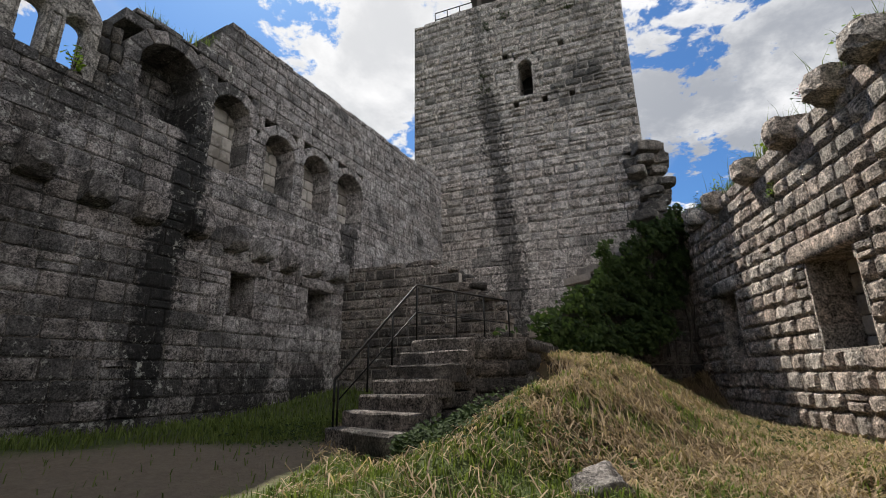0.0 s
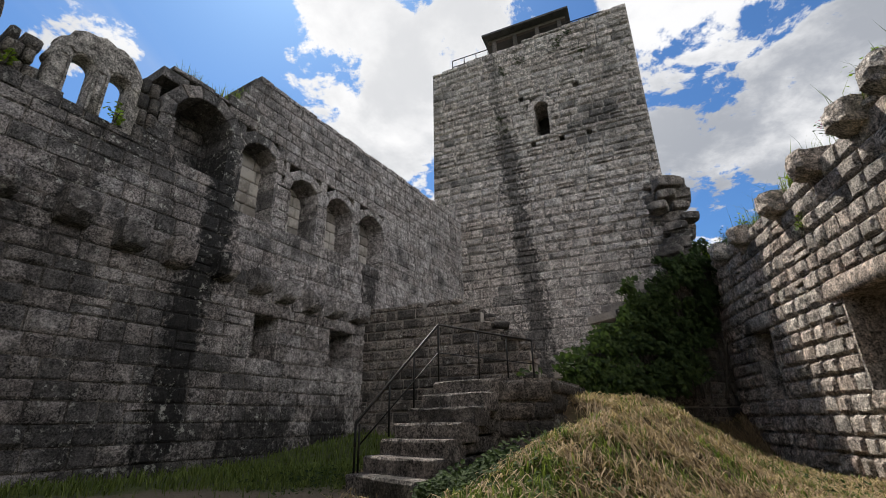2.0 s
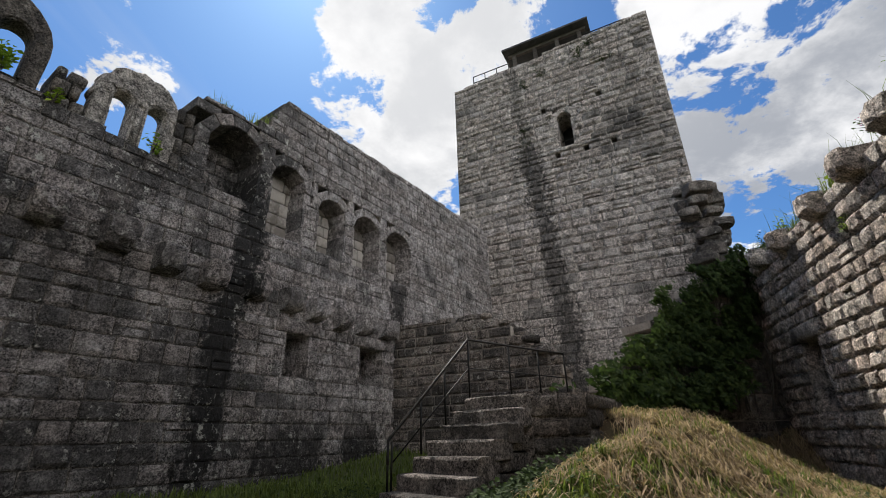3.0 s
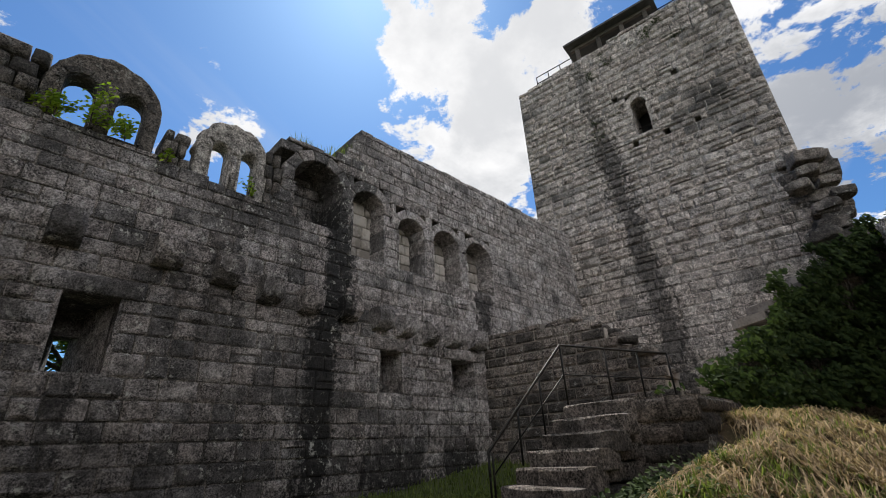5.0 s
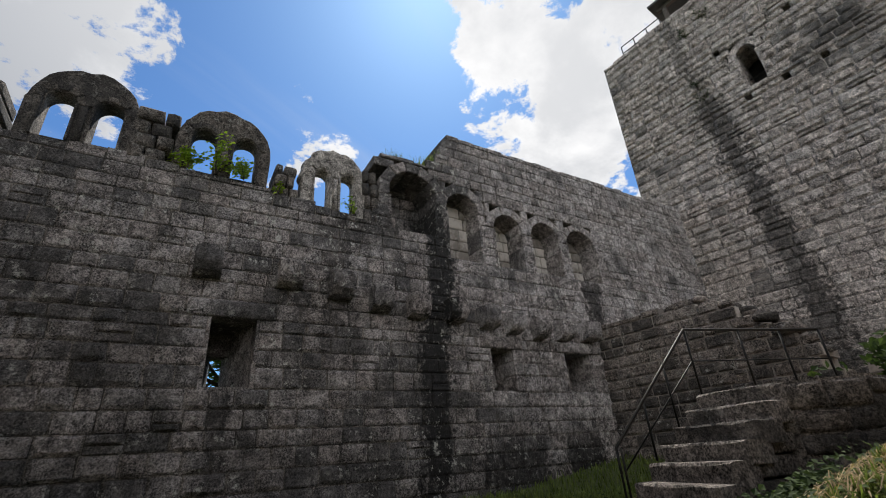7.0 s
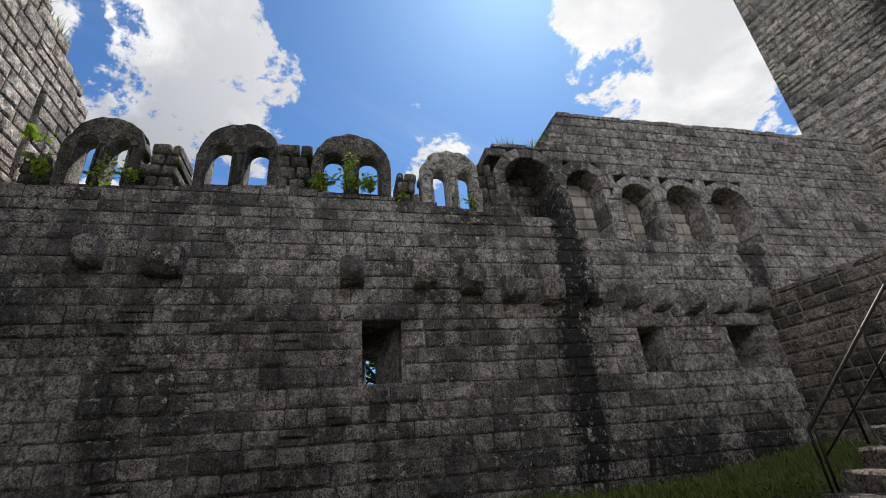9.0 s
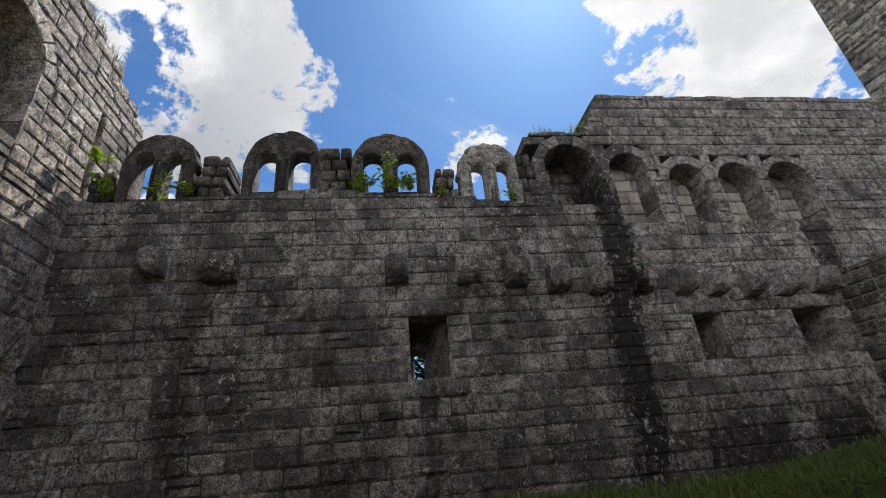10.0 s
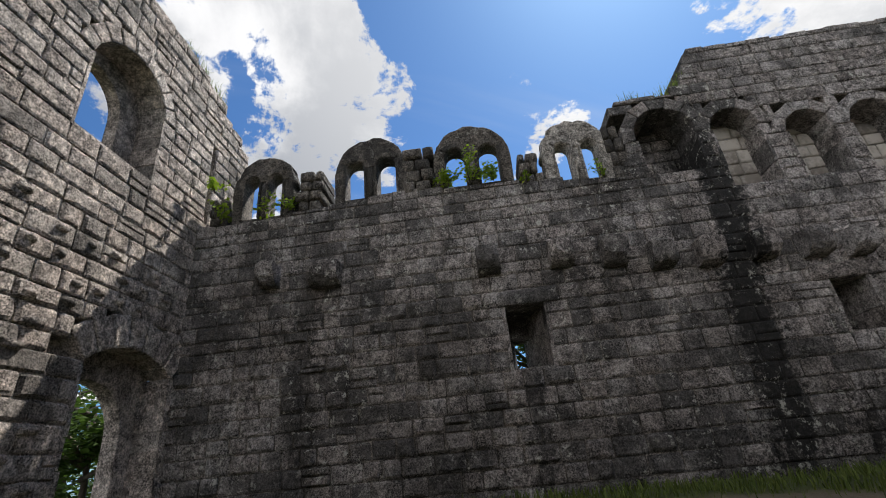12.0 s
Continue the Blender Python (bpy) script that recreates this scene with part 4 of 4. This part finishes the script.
def make_shelter():
    """The wooden look-out roof and the railing on the keep."""
    ob = thing("roof_shelter", "dark timber look-out shelter with a flat pitched roof on the keep", "shelter", m=TOWER @ Matrix.Translation((-2.8, 1.6, 17.8)))
    for x in (-1.6, -0.55, 0.55, 1.6):
        for y in (-0.9, 1.6):
            part("post", mesh_of("post", *box(x - 0.09, x + 0.09, y - 0.09, y + 0.09, 0, 1.75), (WOOD,)), None, ob)
    part("beam", mesh_of("beam", *box(-1.9, 1.9, -1.0, -0.84, 1.6, 1.8), (WOOD,)), None, ob)
    part("beam", mesh_of("beam", *box(-1.9, 1.9, 1.5, 1.66, 1.6, 1.8), (WOOD,)), None, ob)
    part("side_boards", mesh_of("side_boards", *box(-1.7, 1.7, -0.92, -0.86, 0.0, 0.62), (WOOD,)), None, ob)
    v = [(-2.1, -1.4, 1.75), (2.1, -1.4, 1.75), (2.1, 2.1, 1.75), (-2.1, 2.1, 1.75), (-1.2, 0.35, 2.6), (1.2, 0.35, 2.6), (-2.1, -1.4, 1.85), (2.1, -1.4, 1.85), (2.1, 2.1, 1.85), (-2.1, 2.1, 1.85)]
    f = [(3, 2, 1, 0), (0, 1, 7, 6), (1, 2, 8, 7), (2, 3, 9, 8), (3, 0, 6, 9), (6, 7, 5, 4), (7, 8, 5), (8, 9, 4, 5), (9, 6, 4)]
    part("roof", mesh_of("roof", v, f, (ROOFING,)), None, ob)
    rail = thing("roof_railing", "thin metal railing round the top of the keep", "railing", m=TOWER @ Matrix.Translation((0, 0.5, 18.1)))
    for a, b in ((-6.6, -4.7), (-0.9, 0.8)):
        for h in (0.45, 0.85):
            part("rail", mesh_of("rail", *tube([(a, 0, h), (b, 0, h)], 0.025), (IRON,)), None, rail)
        for q in range(4):
            x = a + (b - a) * q / 3
            part("post", mesh_of("post", *tube([(x, 0, -0.2), (x, 0, 0.85)], 0.025), (IRON,)), None, rail)


make_shelter()

# corbels along the top of the right wall
for i, (s, z, w) in enumerate([(-13.0, 5.45, 0.46), (-11.62, 5.45, 0.46), (-10.4, 5.4, 0.4), (-8.85, 5.42, 0.46), (-7.55, 5.52, 0.46), (-6.38, 5.6, 0.48), (-5.54, 5.68, 0.5)]):
    thing("corbel", "large rounded stone corbel on the crest of the sunlit wall", "corbel", corbel_mesh(w * 0.95, 0.44, 0.34, i + 60, STONE_RIGHT), RIGHT @ Matrix.Translation((s, 0.0, z)), "corbels on the right wall")

# loose rubble along the broken end of the low wall
r = random.Random(15)
for k in range(34):
    s = -5.2 + 2.9 * k / 33 + r.uniform(-0.08, 0.08)
    part("rubble", rough_rock("rubble", r.uniform(0.2, 0.42), k + 70, STONE_LOW, 2, 0.14, (1.2, 1.1, 0.5), 1.35), None, wall_low, m=pose(s, r.uniform(0.0, 0.5), low_top(s) + r.uniform(-0.08, 0.06), r.uniform(-12, 12), r.uniform(-12, 12), r.uniform(0, 360)))


# ---- plants ----
def scatter(name, label, category, mat, soup):
    return thing(name, label, category, soup.mesh(name, (mat,)), kind="stuff")


def make_ivy():
    r = random.Random(51)
    leaves, stems = Soup(), Soup()
    inv = n_ivy * -1
    top = profile([(-1.2, 2.3), (-0.38, 2.62), (0.74, 3.4), (1.6, 3.75), (1.9, 4.45), (3.3, 5.2), (4.2, 5.65), (5.3, 5.95), (6.2, 6.1)])
    low = profile([(-1.2, 2.0), (1.0, 2.0), (2.4, 2.1), (3.2, 2.7), (4.0, 3.1), (4.6, 3.6), (5.3, 4.3), (6.2, 5.2)])
    count = 0
    while count < 15000:
        s = r.uniform(-1.2, 6.0)
        z = r.uniform(2.0, 6.7)
        edge = 0.55 * noise.noise((s * 1.7, z * 1.7, 1)) + 0.3 * noise.noise((s * 4.1, z * 4.1, 2))
        if not low(s) + edge < z < top(s) + edge:
            continue
        if noise.noise((s * 2.3, z * 2.3, 9)) < -0.24:
            continue
        bulge = 0.30 + 0.35 * max(0, noise.noise((s * 1.1, z * 1.1, 4))) + 0.6 * smooth(4.0, 2.2, z)
        d = bulge * (1 - 0.75 * r.random() ** 1.5) + 0.2 * noise.noise((s * 3.7, z * 3.7, 6))
        p = IVY_M @ Vector((s, -d, z))
        leaves.add(*leaf_quad(p, inv + Vector((0, 0, 0.5)), 0.115, r))
        count += 1
    ob = thing("ivy", "dense dark green ivy hanging over the rubble wall", "ivy")
    tagged(part("ivy_leaves", leaves.mesh("ivy_leaves", (IVY,)), None, ob), kind="stuff")
    for k in range(26):
        s, z, pts = r.uniform(0.3, 5.5), 2.1, []
        while z < top(s) - 0.2:
            pts.append(IVY_M @ Vector((s, -0.1, z)))
            z += 0.3
            s += r.uniform(-0.12, 0.14)
        if len(pts) > 2:
            stems.add(*tube(pts, 0.016, 5))
    tagged(part("ivy_stem", stems.mesh("ivy_stem", (BARK,)), None, ob), kind="stuff")


make_ivy()


def inside(x, y):
    return x * direction(63).x + y * direction(63).y < 8.1 and x * direction(-98.7).x + y * direction(-98.7).y < 4.5


def on_stairs(x, y):
    p = Vector((x, y, 0))
    for k in range(8):
        m, w = step_frame(min(k, 6.5), 0)
        q = m.inverted() @ p
        if -0.05 < q.x < w + 0.05 and -0.05 < q.y < 0.6:
            return True
    return 0.3 < x < 1.05 and 6.6 < y < 9 or -0.5 < x < 0.4 and 6.7 < y < 9


def path_here(x, y):
    side = x * direction(63).x + y * direction(63).y + 0.9 * (0.5 * noise.noise((x * 0.8, y * 0.8, 0)))
    return 3.5 < side < 6.3 and y < 6.0


def make_grass():
    r = random.Random(61)
    green, dry, weeds = Soup(), Soup(), Soup()
    made = 0
    while made < 32000:
        x, y = r.uniform(-9, 8), r.uniform(1.5, 14)
        d = math.hypot(x, y)
        if d < 2.6 or d > 15 or not inside(x, y) or on_stairs(x, y):
            continue
        if r.random() > (1.0 if d < 7 else 0.45):
            continue
        side = x * direction(63).x + y * direction(63).y
        if side > 6.2 and r.random() > 0.4 or path_here(x, y) and r.random() > 0.03:
            continue
        mound = 0.62 * x + 0.78 * y > 5.2 + 0.9 * noise.noise((x, y, 2)) and x > 0
        if mound and r.random() > 0.20 + 1.5 * noise.noise((x * 1.1, y * 1.1, 8)):
            continue
        h = r.uniform(0.05, 0.15) * (1.5 if d > 7 else 1.0)
        green.add(*blade((x, y, terrain(x, y) - 0.01), h, r.uniform(0.004, 0.009) * (1.6 if d > 7 else 1), r.uniform(0.1, 0.9), r))
        made += 1
    for _ in range(130):
        cx, cy = r.uniform(0.2, 5.8), r.uniform(3.6, 9.0)
        if not inside(cx, cy) or on_stairs(cx, cy):
            continue
        for _ in range(r.randint(25, 70)):
            x, y = cx + r.gauss(0, 0.11), cy + r.gauss(0, 0.11)
            green.add(*blade((x, y, terrain(x, y) - 0.01), r.uniform(0.08, 0.24), r.uniform(0.005, 0.010), r.uniform(0.3, 1.1), r))
    scatter("turf", "short green and yellowing grass on the court", "grass", GRASS, green)
    made = 0
    while made < 60000:
        x, y = r.uniform(-1.5, 6.5), r.uniform(2.6, 12)
        if not inside(x, y) or on_stairs(x, y) or r.random() > 0.12 + smooth(3.6, 5.4, 0.62 * x + 0.78 * y + 0.8 * noise.noise((x, y, 2))):
            continue
        if noise.noise((x * 2.4, y * 2.4, 12)) + 0.5 * noise.noise((x * 6.1, y * 6.1, 3)) < -0.05:
            continue
        a, ln = r.uniform(0, 6.28), r.uniform(0.10, 0.42)
        ex, ey = x + ln * math.cos(a), y + ln * math.sin(a)
        p, e = Vector((x, y, terrain(x, y) + r.uniform(0, 0.05))), Vector((ex, ey, terrain(ex, ey) + r.uniform(0.0, 0.12)))
        c = (e - p).cross(Vector((0, 0, 1))).normalized() * r.uniform(0.003, 0.008)
        m = p.lerp(e, r.uniform(0.3, 0.7)) + Vector((r.uniform(-0.05, 0.05), r.uniform(-0.05, 0.05), r.uniform(0.0, 0.09)))
        dry.add([p - c, p + c, m + c, m - c, e], [(0, 1, 2, 3), (3, 2, 4)])
        made += 1
    scatter("cut_straw", "dry cut grass stalks strewn over the mound", "straw", STRAW, dry)
    # low weeds at the foot of the stairs and walls
    for cx, cy, n, spread in ((0.1, 5.4, 900, 0.45), (0.35, 5.9, 700, 0.35), (-1.9, 6.6, 500, 0.5), (0.9, 6.35, 260, 0.2), (4.6, 7.3, 350, 0.3), (4.5, 6.4, 250, 0.25), (1.2, 4.6, 200, 0.3)):
        for _ in range(n):
            x, y = r.gauss(cx, spread), r.gauss(cy, spread)
            if on_stairs(x, y) or not inside(x, y):
                continue
            weeds.add(*leaf_quad((x, y, terrain(x, y) + r.random() ** 2 * 0.14), (0, -0.3, 1), 0.055, r))
    # a leafy strip along the mound side of the stairs
    for _ in range(3200):
        k = r.uniform(-0.6, 5.6)
        p = RIGHT_FOOT.lerp(RIGHT_HEAD, k / 6) + Vector((0.848, -0.53, 0)) * (abs(r.gauss(0, 0.22)) + 0.02)
        weeds.add(*leaf_quad((p.x, p.y, terrain(p.x, p.y) + r.random() ** 1.5 * 0.3), (0.3, -0.5, 1), 0.06, r))
    scatter("weeds", "low leafy weeds round the stair foot and walls", "weeds", IVY, weeds)


make_grass()


def sprig(name, label, at, size, count, mat, seed, stalks=6, leaf_size=0.07, group=""):
    """A small plant rooted in a wall: thin stalks with leaves along them."""
    r = random.Random(seed)
    ob = thing(name, label, "plant", m=Matrix.Translation(at), group=group)
    stem, leaves = Soup(), Soup()
    for k in range(stalks):
        d = Vector((r.uniform(-1, 1), r.uniform(-1, 1), r.uniform(0.35, 1.4))).normalized() * size * r.uniform(0.5, 1.1)
        path = [Vector((0, 0, -0.05)), d * 0.5 + Vector((0, 0, size * 0.08)), d]
        stem.add(*tube(path, [0.008, 0.006, 0.003], 4))
        for _ in range(count // stalks):
            t = r.uniform(0.25, 1.05)
            p = d * t + Vector((r.gauss(0, 1), r.gauss(0, 1), r.gauss(0, 1))) * size * 0.12
            leaves.add(*leaf_quad(p, (0, -0.4, 0.8), leaf_size, r))
    tagged(part("stem", stem.mesh("stem", (BARK,)), None, ob), kind="stuff")
    tagged(part("foliage", leaves.mesh("foliage", (mat,)), None, ob), kind="stuff")
    return ob


def on(frame_m, s, y, z):
    return (frame_m @ Vector((s, y, z)))


for i, (s, z, size, n) in enumerate([(-0.35, 6.9, 0.42, 150), (0.1, 6.9, 0.7, 130), (0.6, 6.88, 0.45, 120), (-5.3, 6.8, 0.45, 80), (-4.4, 6.8, 0.5, 45), (-3.9, 6.85, 0.45, 40), (1.25, 6.75, 0.2, 30), (-5.6, 7.6, 0.3, 50), (2.75, 6.65, 0.3, 40)]):
    sprig("wall_sapling", "fresh green sapling rooted on the wall top below a window", on(LEFT, s, -0.10, z), size, n * 2, FRESH, 70 + i, 6, 0.085, "saplings on the wall")
for i, (s, z, size, n) in enumerate([(-4.2, 13.3, 0.5, 140), (-4.15, 14.1, 0.4, 90), (-3.9, 16.5, 0.6, 160), (-3.1, 16.9, 0.5, 120), (-1.4, 17.2, 0.6, 160), (-0.8, 17.7, 0.5, 120), (-0.4, 16.5, 0.4, 70)]):
    sprig("wall_plant", "grey-green plant growing from a joint of the keep", on(TOWER, s, -0.08, z), size, n, IVY, 90 + i, 6, 0.075, "plants on the keep")
for i, (s, z, size, n) in enumerate([(-12.5, 5.6, 0.5, 160), (-11.6, 5.6, 0.5, 160), (-10.6, 5.5, 0.5, 120), (-9.4, 5.48, 0.45, 140), (-8.3, 5.55, 0.4, 140), (-6.9, 5.65, 0.4, 120), (-5.9, 5.7, 0.5, 260)]):
    sprig("crest_plant", "leafy plant on the crest of the sunlit wall", on(RIGHT, s, 0.15, z), size, n, IVY if i % 2 else FRESH, 110 + i, 7, 0.07, "plants on the right wall")
sprig("fern", "small yellow-green fern growing from the bossed wall", on(RIGHT, -8.28, -0.06, 4.7), 0.28, 80, FRESH, 130, 9, 0.05)
sprig("wall_flower", "small pink-flowering plant on the crest of the wall", on(RIGHT, -6.8, 0.0, 5.68), 0.3, 80, FLOWER, 131, 7, 0.04)
for i, (k, off, n) in enumerate([(4.9, 0.55, 60), (5.9, 0.6, 40)]):
    m, w = step_frame(k, 1.15 + 0.183 * int(k) + 0.01)
    sprig("step_weed", "bright green weed sprouting in a step joint", m @ Vector((w * off, 0.18, 0)), 0.16, n, FRESH, 140 + i, 6, 0.05, "weeds on the steps")


def make_crest_grass():
    r = random.Random(77)
    soup = Soup()
    for _ in range(2600):
        s = r.uniform(-13.2, -5.2)
        if noise.noise((s * 0.9, 3, 1)) < -0.2:
            continue
        p = on(RIGHT, s, r.uniform(-0.05, 0.7), right_top(s) - 0.02)
        tall = r.random() < 0.06
        soup.add(*blade(p, r.uniform(0.5, 0.95) if tall else r.uniform(0.08, 0.35), 0.006, r.uniform(0.1, 0.6), r))
    scatter("crest_grass", "wild grass and stalks along the crest of the sunlit wall", "grass", GRASS, soup)
    soup = Soup()
    for _ in range(420):
        s = r.choice((3.9, 4.6, 4.9, 5.0)) + r.gauss(0, 0.15)
        soup.add(*blade(on(LEFT, s, r.uniform(0.0, 0.5), left_top(s) - 0.03), r.uniform(0.1, 0.4), 0.006, r.uniform(0.1, 0.5), r))
    for _ in range(420):
        s = r.uniform(6.9, 8.6)
        soup.add(*blade(on(END, s, r.uniform(-0.05, 0.5), end_top(s) - 0.1), r.uniform(0.1, 0.5), 0.006, r.uniform(0.1, 0.6), r))
    scatter("ruin_grass", "thin dry grass on the ruined wall tops", "grass", GRASS, soup)


make_crest_grass()


def make_tree(at, height, spread, seed, n=4600, size=0.2):
    r = random.Random(seed)
    ob = thing("tree", "leafy deciduous tree on the slope outside the walls", "tree", m=Matrix.Translation(at), group="trees outside the walls")
    wood, leaves = Soup(), Soup()
    wood.add(*tube([(0, 0, -1), (0.1, 0, height * 0.3), (0.0, 0.15, height * 0.6), (0.1, 0.1, height * 0.9)], [height * 0.025, height * 0.02, height * 0.012, 0.02], 7))
    tips = []
    for k in range(26):
        z = height * r.uniform(0.12, 0.9)
        a = r.uniform(0, 6.28)
        ln = spread * (1.1 - 0.6 * z / height) * r.uniform(0.6, 1.1)
        e = Vector((math.cos(a) * ln, math.sin(a) * ln, z + ln * r.uniform(0.1, 0.5)))
        wood.add(*tube([(0.05, 0.05, z), Vector((0.05, 0.05, z)).lerp(e, 0.5) + Vector((0, 0, 0.15)), e], [0.06, 0.04, 0.012], 5))
        tips += [(e, 1.0), (Vector((0.05, 0.05, z)).lerp(e, 0.6), 0.7)]
    for _ in range(n):
        c, k = r.choice(tips)
        p = c + Vector((r.gauss(0, 1), r.gauss(0, 1), r.gauss(0, 0.7))) * spread * 0.17 * k
        leaves.add(*leaf_quad(p, (0, 0, 1), size, r))
    part("trunk", wood.mesh("trunk", (BARK,), True), None, ob)
    tagged(part("crown", leaves.mesh("crown", (WOODLAND,)), None, ob), kind="stuff")


for i, (left, d, z, h, w) in enumerate([(105.5, 13, -2.6, 6.6, 2.4), (109.5, 15, -3.0, 8.2, 2.8), (107, 19, -3.0, 8.6, 3.2), (102, 20, -5.0, 7.5, 3.0), (116, 22, -4, 8, 3), (58.5, 13.5, -1.5, 7.5, 2.6), (60.5, 16, -1.5, 8.0, 3.0), (49, 17, -1.0, 8.6, 2.6), (97, 24, -6, 8, 3.5)]):
    p = direction(left) * d
    make_tree((p.x, p.y, z), h, w, 200 + i)

# ---- the boulder in the grass ----
b_at = direction(-15.6) * 4.2
thing("boulder", "rough grey boulder half sunk in the grass", "rock", rough_rock("boulder", 1.0, 5, STONE_TOWER, 4, 0.2, (0.66, 0.5, 0.42)), pose(b_at.x, b_at.y, terrain(b_at.x, b_at.y) - 0.02, 8, -12, 25))


# ---- the stones that stand as pieces of their own ----
VARIANTS = {}
for wall, s, jut, z, w, h, bs, mat, q, margin in PIECES:
    wide = 0.34 if w < 0.42 else 0.52 if w < 0.62 else 0.75
    level = min(0.14, max(0.01, round(bs / 0.02) * 0.02))
    key = (mat.name, wide, level, int(q * 6))
    if key not in VARIANTS:
        v, f = block(wide, 0.3, level, random.Random(int(wide * 100 + level * 7000) + key[3]), margin=margin if level > 0.03 else None)
        VARIANTS[key] = mesh_of("stone_block", v, f, (mat,))
    ob = new("stone_block", VARIANTS[key])
    ob.parent = wall
    ob.matrix_basis = Matrix.LocRotScale((s, jut, z), None, (w / wide, 1, h / 0.3))
